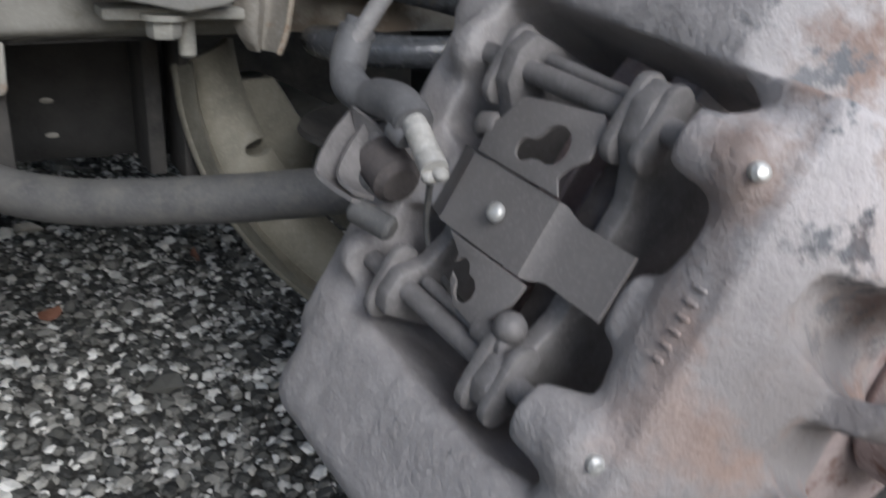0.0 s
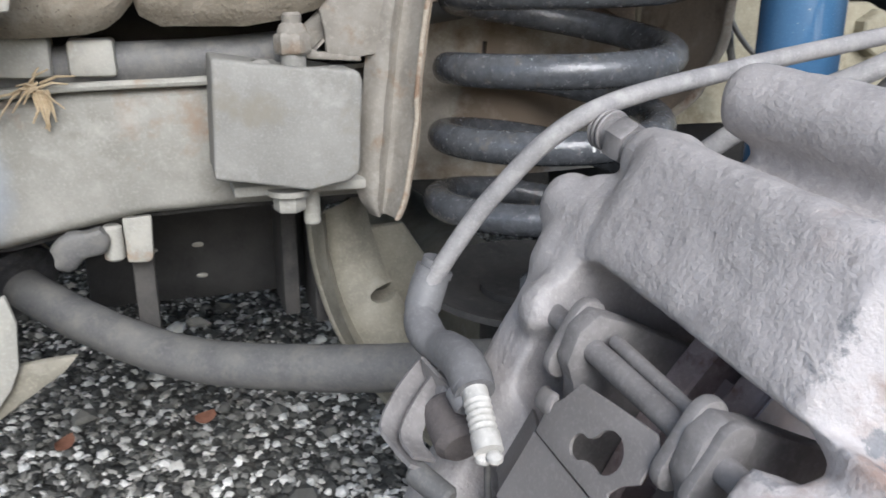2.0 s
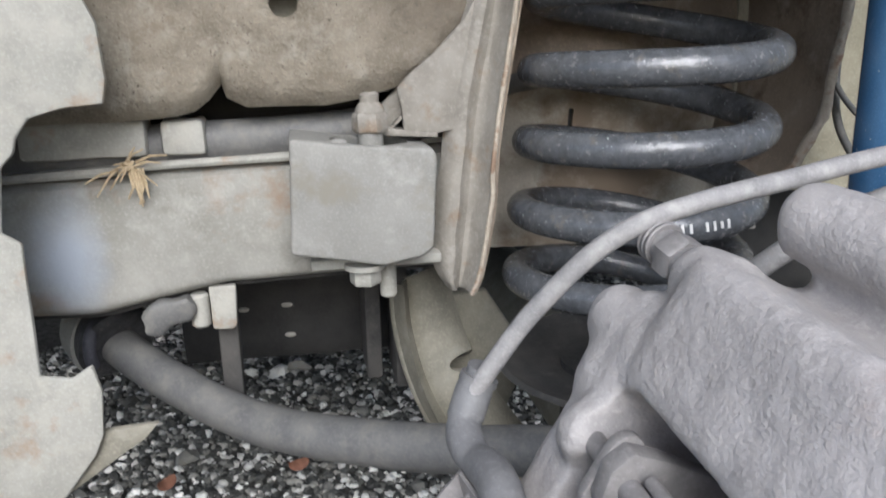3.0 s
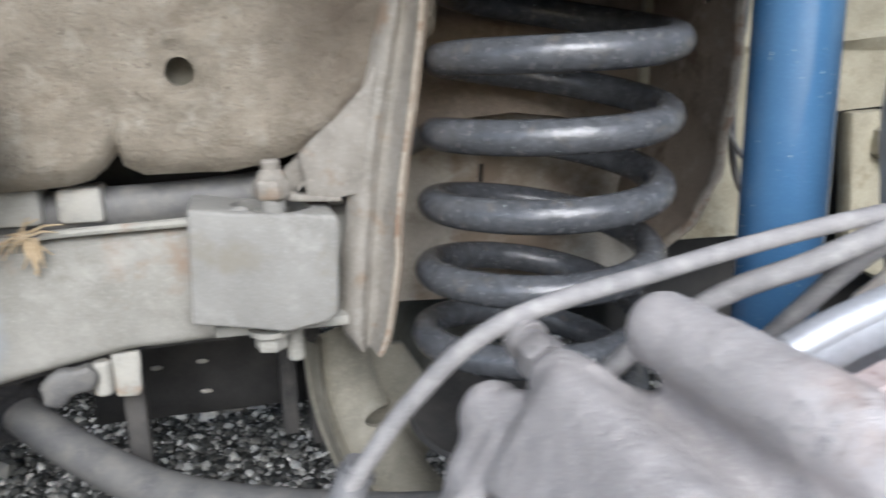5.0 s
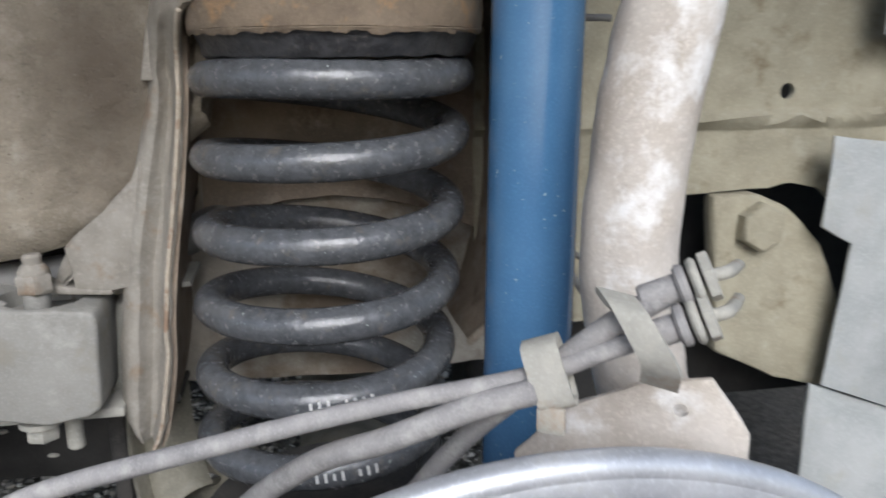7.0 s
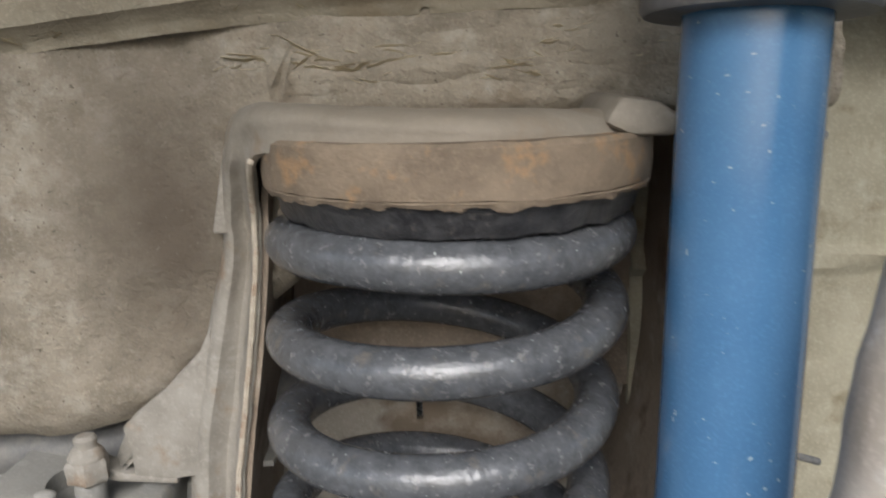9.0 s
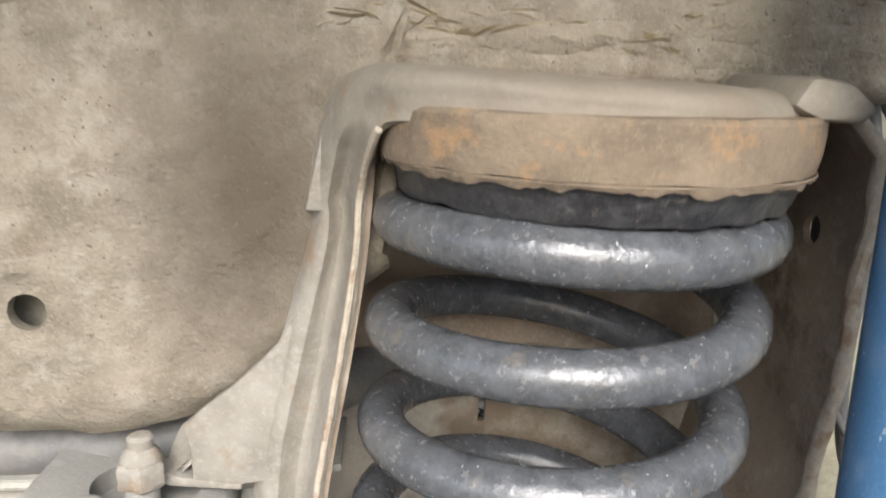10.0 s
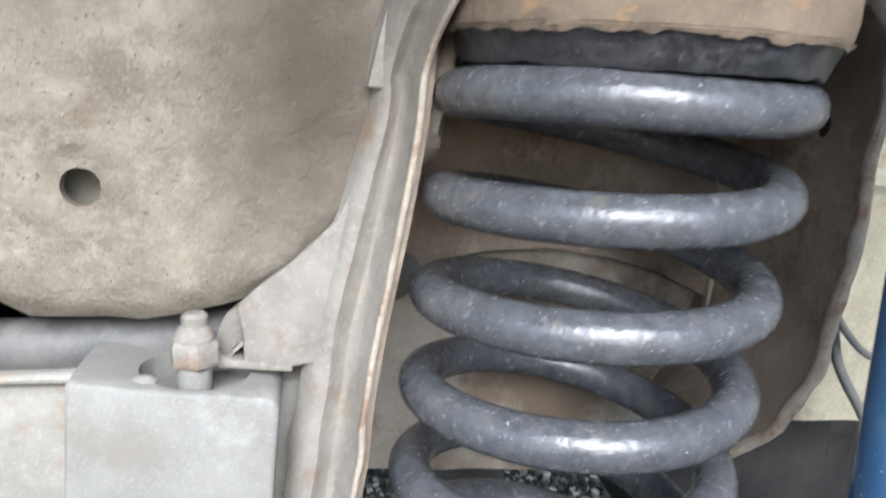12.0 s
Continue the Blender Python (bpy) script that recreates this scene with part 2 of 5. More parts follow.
M_COPPER = mat("rust_red_part", (0.16, 0.07, 0.04), (0.24, 0.11, 0.07), 60, 0.8, bump=0.4)

# ---- builders ----
MV = pose(0, 0, 0, 0, 0, 32)          # along the vehicle, inwards, up
CAL_O = Vector((0.0498, 0.2141, 0.5195))
MC = Matrix(((0.5779, 0.4300, -0.6936, 0), (-0.8101, 0.1991, -0.5515, 0), (-0.0990, 0.8806, 0.4633, 0), (0, 0, 0, 1)))
MC = Matrix.Translation(CAL_O) @ MC.to_quaternion().to_matrix().to_4x4()   # caliper: wheel axis, tangent, radius
MW = Matrix.Identity(4)
BASE = {}


def thing(name, label, category, m=MV, base=(0, 0, 0), group="", kind=""):
    ob = new(name)
    ob.empty_display_size = 0.02
    ob.matrix_world = m @ Matrix.Translation(base)
    BASE[ob] = Vector(base)
    return tagged(ob, label, category, group, kind)


def mesh_of(bm, name, material, base=Vector((0, 0, 0)), smooth=True, angle=40):
    if base.length > 0:
        bmesh.ops.translate(bm, verts=bm.verts, vec=-base)
    bmesh.ops.recalc_face_normals(bm, faces=bm.faces)
    me = bpy.data.meshes.new(name)
    lim = radians(angle)
    for f in bm.faces:
        f.smooth = smooth
    for e in bm.edges:
        if len(e.link_faces) == 2 and e.calc_face_angle(0) > lim:
            e.smooth = False
    bm.to_mesh(me)
    bm.free()
    me.materials.append(material)
    return me


def part(name, bm, material, parent, label="", smooth=True, angle=40):
    base = BASE[parent]
    ob = new(name, mesh_of(bm, name, material, base, smooth, angle))
    ob.parent = parent
    BASE[ob] = base
    return tagged(ob, label)


def solo(name, bm, material, label, category, m=MV, kind="", group="", smooth=True, angle=40):
    ob = new(name, mesh_of(bm, name, material, Vector((0, 0, 0)), smooth, angle))
    ob.matrix_world = m
    BASE[ob] = Vector((0, 0, 0))
    return tagged(ob, label, category, group, kind)


def box(lo, hi, bevel=0.002, seg=2, bm=None):
    out = bmesh.new()
    bmesh.ops.create_cube(out, size=1)
    for v in out.verts:
        v.co = Vector([lo[i] + (v.co[i] + 0.5) * (hi[i] - lo[i]) for i in range(3)])
    if bevel:
        bmesh.ops.bevel(out, geom=list(out.edges), offset=bevel, segments=seg, affect="EDGES", profile=0.5)
    return merge(bm, out)


def merge(bm, other):
    if bm is None:
        return other
    me = bpy.data.meshes.new("tmp")
    other.to_mesh(me)
    bm.from_mesh(me)
    bpy.data.meshes.remove(me)
    other.free()
    return bm


def smooth_path(pts, n=8):
    P = [Vector(p) for p in pts]
    E = [2 * P[0] - P[1]] + P + [2 * P[-1] - P[-2]]
    out = []
    for i in range(1, len(E) - 2):
        a, b, c, d = E[i - 1:i + 3]
        for k in range(n):
            s = k / n
            out.append(0.5 * (2 * b + (c - a) * s + (2 * a - 5 * b + 4 * c - d) * s * s + (3 * b - a - 3 * c + d) * s ** 3))
    out.append(P[-1])
    return out


def tube(path, r, seg=16, bm=None, caps=True, round_end=True, squash=1.0):
    """A tube along a path; r is one radius or one for every point."""
    out = bmesh.new()
    P = [Vector(p) for p in path]
    R = r if isinstance(r, (list, tuple)) else [r] * len(P)
    if round_end and caps:
        d0, d1 = (P[0] - P[1]).normalized(), (P[-1] - P[-2]).normalized()
        P = [P[0] + d0 * R[0] * 0.3] + P + [P[-1] + d1 * R[-1] * 0.3]
        R = [R[0] * 0.72] + list(R) + [R[-1] * 0.72]
    rings, up = [], None
    for i, p in enumerate(P):
        t = (P[min(i + 1, len(P) - 1)] - P[max(i - 1, 0)]).normalized()
        if up is None:
            up = t.orthogonal().normalized() if abs(t.z) > 0.9 else (Vector((0, 0, 1)) - t * t.z).normalized()
        up = (up - t * up.dot(t)).normalized()
        side = t.cross(up)
        rings.append([out.verts.new(p + R[i] * (math.cos(2 * math.pi * k / seg) * up * squash + math.sin(2 * math.pi * k / seg) * side)) for k in range(seg)])
    for a, b in zip(rings, rings[1:]):
        for k in range(seg):
            out.faces.new((a[k], a[(k + 1) % seg], b[(k + 1) % seg], b[k]))
    if caps:
        out.faces.new(rings[0][::-1])
        out.faces.new(rings[-1])
    return merge(bm, out)


def rod(a, b, r, seg=20, bm=None, bevel=0.0):
    a, b = Vector(a), Vector(b)
    if bevel:
        d = (b - a).normalized() * bevel
        return tube([a, a + d, b - d, b], [r - bevel, r, r, r - bevel], seg, bm, round_end=False)
    return tube([a, b], r, seg, bm, round_end=False)


def plate(poly, d0, d1, bevel=0.0015, axis="y", bm=None, seg=2):
    """A flat outline given thickness; axis is the thickness's direction."""
    out = bmesh.new()
    place = {"y": lambda u, v, d: (u, d, v), "z": lambda u, v, d: (u, v, d), "x": lambda u, v, d: (d, u, v)}[axis]
    lo = [out.verts.new(place(u, v, d0)) for u, v in poly]
    hi = [out.verts.new(place(u, v, d1)) for u, v in poly]
    n = len(poly)
    out.faces.new(lo)
    out.faces.new(hi[::-1])
    for i in range(n):
        out.faces.new((lo[i], lo[(i + 1) % n], hi[(i + 1) % n], hi[i]))
    bmesh.ops.recalc_face_normals(out, faces=out.faces)
    if bevel:
        bmesh.ops.bevel(out, geom=[e for e in out.edges], offset=bevel, segments=seg, affect="EDGES", profile=0.5, clamp_overlap=True)
    return merge(bm, out)


def hexnut(c, axis, r, h, bm=None):
    axis = Vector(axis).normalized()
    c = Vector(c)
    return tube([c - axis * h / 2, c - axis * h * 0.38, c + axis * h * 0.38, c + axis * h / 2], [r * 0.9, r, r, r * 0.9], 6, bm, round_end=False)


def blob(c, r, seg=16, bm=None, scale=(1, 1, 1)):
    out = bmesh.new()
    bmesh.ops.create_uvsphere(out, u_segments=seg, v_segments=seg // 2, radius=r)
    for v in out.verts:
        v.co = Vector(c) + Vector([v.co[i] * scale[i] for i in range(3)])
    return merge(bm, out)


def baked(bm, cut=None, voxel=0.0, smooth=0, after=None):
    """The mesh after remeshing into one skin, cutting and smoothing."""
    tmp = new("tmp", bpy.data.meshes.new("tmp"))
    bm.to_mesh(tmp.data)
    bm.free()
    kill = [tmp]
    if voxel:
        m = tmp.modifiers.new("r", "REMESH")
        m.mode, m.voxel_size = "VOXEL", voxel
    if smooth:
        m = tmp.modifiers.new("s", "SMOOTH")
        m.iterations, m.factor = smooth, 0.5
    if cut is not None:
        for one in (cut if isinstance(cut, list) else [cut]):
            c = new("cut", bpy.data.meshes.new("cut"))
            bmesh.ops.recalc_face_normals(one, faces=one.faces)
            one.to_mesh(c.data)
            one.free()
            kill.append(c)
            m = tmp.modifiers.new("b", "BOOLEAN")
            m.operation, m.object, m.solver = "DIFFERENCE", c, "EXACT"
        if after:
            m = tmp.modifiers.new("r2", "REMESH")
            m.mode, m.voxel_size = "VOXEL", after
            m = tmp.modifiers.new("s2", "SMOOTH")
            m.iterations, m.factor = 3, 0.5
    dg = bpy.context.evaluated_depsgraph_get()
    me = tmp.evaluated_get(dg).to_mesh()
    out = bmesh.new()
    out.from_mesh(me)
    tmp.evaluated_get(dg).to_mesh_clear()
    for o in kill:
        d = o.data
        bpy.data.objects.remove(o)
        bpy.data.meshes.remove(d)
    return out


def lumpy(bm, amp, scale, seed=0.0, axis=None):
    """Uneven surface: moves every vertex along its normal (or one axis) by noise."""
    bm.normal_update()
    for v in bm.verts:
        k = amp * noise.fractal((v.co + Vector((seed, seed, seed))) * scale, 1.0, 2.0, 4)
        v.co += (axis if axis else v.normal) * k
    return bm


def cut_up(bm, size):
    """Cuts long edges until none is longer than size."""
    for _ in range(6):
        long = [e for e in bm.edges if e.calc_length() > size]
        if not long:
            break
        bmesh.ops.subdivide_edges(bm, edges=long, cuts=1, use_grid_fill=True)
    return bm


def sheet(fn, us, vs, thick, bm=None):
    """A sheet through fn(u, v) with thickness along its normals."""
    out = bmesh.new()
    g = [[out.verts.new(fn(u, v)) for v in vs] for u in us]
    for i in range(len(us) - 1):
        for j in range(len(vs) - 1):
            out.faces.new((g[i][j], g[i + 1][j], g[i + 1][j + 1], g[i][j + 1]))
    bmesh.ops.recalc_face_normals(out, faces=out.faces)
    bmesh.ops.solidify(out, geom=list(out.faces), thickness=thick)
    return merge(bm, out)


def frange(a, b, n):
    return [a + (b - a) * i / (n - 1) for i in range(n)]


def interp(x, xs, ys):
    return float(np.interp(x, xs, ys))


# ---- ground ----
GZ = 0.135
bm = bmesh.new()
bmesh.ops.create_grid(bm, x_segments=90, y_segments=90, size=1.3)
for v in bm.verts:
    v.co.z = 0.012 * noise.fractal(v.co * 6, 1.0, 2.0, 3)
for s in ((40, 1.3),):
    outer = [bm.verts.new((x * s[0], y * s[0], 0)) for x, y in ((-1, -1), (1, -1), (1, 1), (-1, 1))]
    inner = [min(bm.verts, key=lambda v: (v.co.x - x * 1.3) ** 2 + (v.co.y - y * 1.3) ** 2) for x, y in ((-1, -1), (1, -1), (1, 1), (-1, 1))]
    edges = [e for e in bm.edges if e.is_boundary]
    rings = {}
    for i in range(4):
        a, b = ((-1, -1), (1, -1), (1, 1), (-1, 1))[i], ((-1, -1), (1, -1), (1, 1), (-1, 1))[(i + 1) % 4]
        side = [v for v in {v for e in edges for v in e.verts} if (abs(v.co.x - a[0] * 1.3) < 1e-4 if a[0] == b[0] else abs(v.co.y - a[1] * 1.3) < 1e-4)]
        side.sort(key=lambda v: (v.co.y - a[1] * 1.3) ** 2 + (v.co.x - a[0] * 1.3) ** 2)
        bm.faces.new(side + [outer[(i + 1) % 4], outer[i]])
solo("ground", bm, M_SOIL, "dark gritty soil under loose gravel", "ground", pose(-0.3, 0.9, GZ), kind="structure")


def gravel():
    rnd = random.Random(5)
    shapes = []
    for k in range(14):
        b = bmesh.new()
        bmesh.ops.create_icosphere(b, subdivisions=1, radius=1)
        vs = []
        for v in b.verts:
            c = v.co.copy()
            c *= 1 + 0.42 * noise.noise(c * 1.1 + Vector((k * 7.3, 0, 0)))
            vs.append(Vector((c.x * (0.85 + 0.4 * rnd.random()) , c.y, c.z * 0.62)))
        shapes.append(([tuple(v) for v in vs], [[v.index for v in f.verts] for f in b.faces]))
        b.free()
    V, F = [], []
    for i in range(52000):
        x, y = rnd.uniform(-1.0, 0.15), rnd.uniform(0.4, 1.75)
        z = GZ + 0.012 * noise.fractal(Vector((x + 0.3, y - 0.9, 0)) * 6, 1.0, 2.0, 3)
        r = min(0.011, 0.0027 + abs(rnd.gauss(0, 0.0021)))
        if rnd.random() < 0.001:
            r = rnd.uniform(0.013, 0.02)
        vs, fs = shapes[i % 14]
        rot = Euler((rnd.uniform(-0.6, 0.6), rnd.uniform(-0.6, 0.6), rnd.uniform(0, 6.28))).to_matrix()
        o = len(V)
        c = Vector((x, y, z + r * rnd.uniform(0.15, 0.75)))
        V.extend(tuple(c + rot @ (Vector(v) * r)) for v in vs)
        F.extend([a + o for a in f] for f in fs)
    me = bpy.data.meshes.new("gravel")
    me.from_pydata(V, [], F)
    me.materials.append(M_GRAVEL)
    ob = new("gravel", me)
    return tagged(ob, "loose grey and white gravel stones on the ground", "gravel", kind="stuff")


gravel()
rnd = random.Random(8)
for lx, ly, rz in ((-0.40, 0.745, 40), (-0.30, 0.92, 110), (-0.52, 0.66, 75)):
    bm = sheet(lambda u, v: (u * 0.012, v * 0.006 * (1 - u * u) ** 0.5 if abs(u) < 1 else 0, 0.004 * u * u + 0.003 * v), frange(-0.98, 0.98, 8), frange(-1, 1, 5), 0.0006)
    solo("dry_leaf", bm, M_COPPER, "curled brown dry leaf lying on the gravel", "leaf", pose(lx, ly, GZ + 0.02, 12, -8, rz))

# ---- chassis rail and panels behind ----
rail = thing("chassis_rail", "chassis side rail thick with lumpy beige undercoat", "chassis rail", base=(-0.3, 0.475, 0.6))
LO_A = [-0.6, -0.053, -0.018, 0.0131, 0.0215, 0.028, 0.0345, 0.0393, 0.0432, 0.0462, 0.0535, 0.0964, 0.1154, 0.1348, 0.155, 0.175, 0.20, 0.215, 0.225, 0.46]
LO_Z = [0.585, 0.602, 0.602, 0.6039, 0.6064, 0.611, 0.619, 0.6258, 0.624, 0.612, 0.6073, 0.6072, 0.610, 0.6149, 0.627, 0.648, 0.668, 0.68, 0.757, 0.757]


def crease_z(u):
    return interp(u, [-0.6, 0.063, 0.134, 0.204, 0.318, 0.9], [0.70, 0.785, 0.794, 0.802, 0.806, 0.812])


def rail_face(u, v):
    lo = interp(u, LO_A, LO_Z)
    hi = crease_z(u) + 0.006
    bulge = 0.007 * math.exp(-((u - 0.165) / 0.035) ** 2) * (1 if v > 0.15 else v / 0.15)
    z = lo + v * (hi - lo)
    d = 0.476 + 0.008 * (1 - min(1, v / 0.07)) ** 2 + bulge
    d -= 0.0028 * noise.fractal(Vector((u, 0, z)) * 22, 1.0, 2.0, 4) + 0.0009 * noise.fractal(Vector((u * 0.6, 3, z * 1.4)) * 130, 1.0, 2.0, 3)
    d -= 0.0042 * max(0, noise.fractal(Vector((u * 26, 2, z * 110)), 1.0, 2.0, 4)) * math.exp(-((z - 0.773) / 0.008) ** 2) * (1 if u > 0.2 else 0.3)
    d += 0.0016 * max(0, noise.fractal(Vector((u * 90, 4, z * 90)), 1.0, 2.0, 4)) * math.exp(-((u - 0.165) / 0.03) ** 2)
    r = math.hypot(u - 0.0765, z - 0.6595)
    d -= 0.002 * math.exp(-((r - 0.0165) / 0.0022) ** 2) - 0.0012 * math.exp(-((r - 0.0125) / 0.003) ** 2)
    return (u, d, z)


us = sorted(set(frange(-0.6, 0.46, 180) + LO_A[1:-1]))
bm = sheet(rail_face, us, frange(0, 1, 60), 0.006)
bm = baked(bm, cut=rod((0.0765, 0.4, 0.6595), (0.0765, 0.6, 0.6595), 0.0078, 20))
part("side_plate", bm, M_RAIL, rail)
part("rail_web", box((-0.6, 0.492, 0.64), (0.2, 0.56, 0.82), 0.004), M_ARM, rail)


def flakes(count, u0, u1, zf, spread, size, seed):
    """Curled shards of lifted undercoat, joined."""
    rnd = random.Random(seed)
    V, F = [], []
    for _ in range(count):
        u = rnd.uniform(u0, u1)
        z = zf(u) + rnd.gauss(0, spread)
        ln, w = rnd.uniform(0.5, 1.8) * size, rnd.uniform(0.0003, 0.0011)
        tilt = rnd.gauss(0, 0.25)
        lift = rnd.uniform(0.0004, 0.0028)
        o = len(V)
        for k in range(5):
            t = k / 4 - 0.5
            wk = w * (1 - (2 * t) ** 2 * 0.8)
            x, y = u + t * ln * math.cos(tilt), z + t * ln * math.sin(tilt) + 0.0015 * noise.noise(Vector((u * 90, t * 3, z * 90)))
            d = 0.4725 - lift * math.cos(t * 2.5)
            V += [(x, d + 0.0012, y - wk), (x, d - lift * 0.6, y + wk), (x, d + 0.0008, y + wk + 0.0003)]
        for k in range(4):
            a = o + 3 * k
            F += [(a, a + 3, a + 4, a + 1), (a + 1, a + 4, a + 5, a + 2), (a + 2, a + 5, a + 3, a)]
        F += [(o, o + 1, o + 2), (o + 12, o + 14, o + 13)]
    b = bmesh.new()
    vs = [b.verts.new(v) for v in V]
    for f in F:
        b.faces.new([vs[i] for i in f])
    return b


for args in ((110, 0.20, 0.33, lambda u: 0.775 - 0.02 * (u - 0.25), 0.0035, 0.014, 11), (70, 0.335, 0.40, lambda u: 0.782, 0.006, 0.009, 12)):
    tagged(part("undercoat_flakes", flakes(*args), M_FLAKE, rail, "lifted flakes of undercoat"), kind="stuff")
# black sheets added for the shade in the notch and under the rail
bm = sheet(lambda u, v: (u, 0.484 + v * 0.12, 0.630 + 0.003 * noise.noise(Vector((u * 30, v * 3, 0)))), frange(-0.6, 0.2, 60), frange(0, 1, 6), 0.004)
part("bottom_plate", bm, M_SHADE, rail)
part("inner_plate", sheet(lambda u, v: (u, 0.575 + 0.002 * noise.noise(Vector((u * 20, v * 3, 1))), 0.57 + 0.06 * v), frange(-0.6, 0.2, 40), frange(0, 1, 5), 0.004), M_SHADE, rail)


def fender_face(u, v):
    crease = crease_z(u)
    z = crease - 0.006 + v * (1.02 - crease)
    d = 0.4745 - (0.012 if z > crease + 0.006 else 0.012 * max(0, (z - crease) / 0.006)) - 0.02 * max(0, v - 0.3)
    d -= 0.003 * noise.fractal(Vector((u, 1, z)) * 16, 1.0, 2.0, 4)
    if crease - 0.006 < z < crease + 0.01:
        d -= 0.003 * abs(noise.noise(Vector((u * 60, 0, 3)))) + 0.002
    return (u, d, z)


bm = sheet(fender_face, frange(-0.6, 0.9, 220), frange(0, 1, 60), 0.006)
bm = baked(bm, cut=rod((0.283, 0.4, 0.796), (0.283, 0.6, 0.796), 0.0022, 10))
fl = flakes(150, -0.15, 0.40, lambda u: crease_z(u) + 0.0015, 0.0016, 0.016, 14)
for v in fl.verts:
    v.co.y -= 0.006
wing_flakes = fl
wing = solo("inner_wing", bm, M_FENDER, "inner wing panel with cracked, flaking beige undercoat", "wing panel", kind="structure")
tagged(part("undercoat_flakes", wing_flakes, M_FLAKE, wing, "flaking pale seam edge"), kind="stuff")

# unseen wheel-arch roof and outer side, closing the place above and shading the rail
bm = sheet(lambda u, v: (u, 0.46 - 0.4 * v, 1.00 + 0.06 * math.sin(v * math.pi / 2)), frange(-0.6, 0.9, 12), frange(0, 1, 10), 0.006)
solo("wheel_arch", bm, M_DARK, "unseen dark roof of the wheel arch, shading the rail", "wheel arch", kind="structure")
# dark wall and floor pan added to close the space under the vehicle
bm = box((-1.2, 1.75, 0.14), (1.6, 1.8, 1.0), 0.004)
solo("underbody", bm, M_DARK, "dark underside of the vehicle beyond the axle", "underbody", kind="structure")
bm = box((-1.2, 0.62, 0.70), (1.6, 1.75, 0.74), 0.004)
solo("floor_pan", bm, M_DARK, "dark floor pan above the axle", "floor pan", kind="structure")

# ---- spring tower ----
tower = thing("spring_tower", "pressed steel spring tower bracket, dusty with rusty edges", "spring tower", base=(0.2, 0.475, 0.49))
IN = [(0.176, 0.489), (0.181, 0.502), (0.188, 0.54), (0.190, 0.571), (0.195, 0.609), (0.201, 0.645), (0.207, 0.69), (0.209, 0.72), (0.211, 0.733), (0.2135, 0.739), (0.22, 0.742), (0.252, 0.742), (0.298, 0.740), (0.34, 0.738), (0.372, 0.735)]
OUT = [(0.164, 0.489), (0.157, 0.503), (0.158, 0.54), (0.1625, 0.571), (0.167, 0.609), (0.175, 0.645), (0.187, 0.69), (0.191, 0.72), (0.196, 0.742), (0.2025, 0.757), (0.218, 0.763), (0.252, 0.763), (0.298, 0.761), (0.342, 0.760), (0.372, 0.757)]
N_IN = smooth_path([(u, 0, v) for u, v in IN], 5)
N_OUT = smooth_path([(u, 0, v) for u, v in OUT], 5)
PROF = [(0.0, 0.474), (0.1, 0.468), (0.28, 0.463), (0.42, 0.463), (0.6, 0.469), (0.72, 0.470), (0.84, 0.464), (0.95, 0.457), (1.0, 0.455)]


def bulge(u):
    """How far the tower's top stands out to cover the seat."""
    return 0.076 * max(0.0, 1 - ((u - 0.292) / 0.105) ** 2) ** 1.25


def lip(i, s):
    a, b = N_OUT[int(i)], N_IN[int(i)]
    p = a.lerp(b, s)
    d = interp(s, [x for x, _ in PROF], [y for _, y in PROF])
    d2 = interp(s, [0, 0.08, 0.22, 0.4, 1.0], [0.472, 0.463, 0.457, 0.455, 0.4545])
    rise = min(1.0, max(0.0, (p.z - 0.708) / 0.034))
    rise = rise * rise * (3 - 2 * rise)
    if rise > 0 and p.x > 0.187:
        for _ in range(3):
            f = rise * bulge(p.x)
            dd = d + (d2 - d) * min(1.0, f / 0.04)
            k = (dd - f - 0.135) / 0.32
            p = Vector((0.2447 + (a.lerp(b, s).x - 0.2447) * k, 0, 0.775 + (a.lerp(b, s).z - 0.775) * k))
        d = dd - f
        p.z -= 0.0045 * min(1.0, f / 0.06)
    return (p.x + 0.0007 * noise.noise(Vector((p.z * 70, s * 4, 1))), d + 0.0012 * noise.noise(Vector((p.x * 40, s * 3, p.z * 40))), p.z)


bm = sheet(lip, range(len(N_IN)), frange(0, 1, 13), 0.003)
part("front_lip", lumpy(bm, 0.0009, 75), M_TOWER, tower)
edge = [Vector(lip(i, 1.0)) + Vector((0.0004, -0.0005, 0)) for i in range(45)]
part("rusty_edge", tube(edge, 0.0015, 8), M_EDGE, tower, "flaking rusty sheet edge")
part("step", plate([(0.187, 0.704), (0.196, 0.704), (0.200, 0.735), (0.1935, 0.735)], 0.464, 0.475, 0.0015), M_TOWER, tower)
# left inner side wall, back, right wall
part("side_wall", sheet(lambda i, s: (N_IN[int(i)].x + 0.002 - 0.004 * s, 0.459 + s * 0.1, N_IN[int(i)].z), range(0, 46), frange(0, 1, 6), 0.003), M_TOWER_IN, tower, "dark brown inner side of the tower")


def back(u, v):
    z = 0.487 + v * 0.29
    return (u, 0.562 - 0.006 * math.cos((u - 0.3) * 18) + 0.004 * noise.fractal(Vector((u, 0, z)) * 20, 1.0, 2.0, 3), z)


bm = baked(sheet(back, frange(0.17, 0.43, 40), frange(0, 1, 40), 0.004), cut=rod((0.2685, 0.5, 0.5234), (0.2685, 0.6, 0.5234), 0.0055, 18, box((0.2702, 0.5, 0.573), (0.2738, 0.6, 0.587), 0)))
part("back_plate", bm, M_TOWER_BK, tower, "dusty beige back plate with a slot")
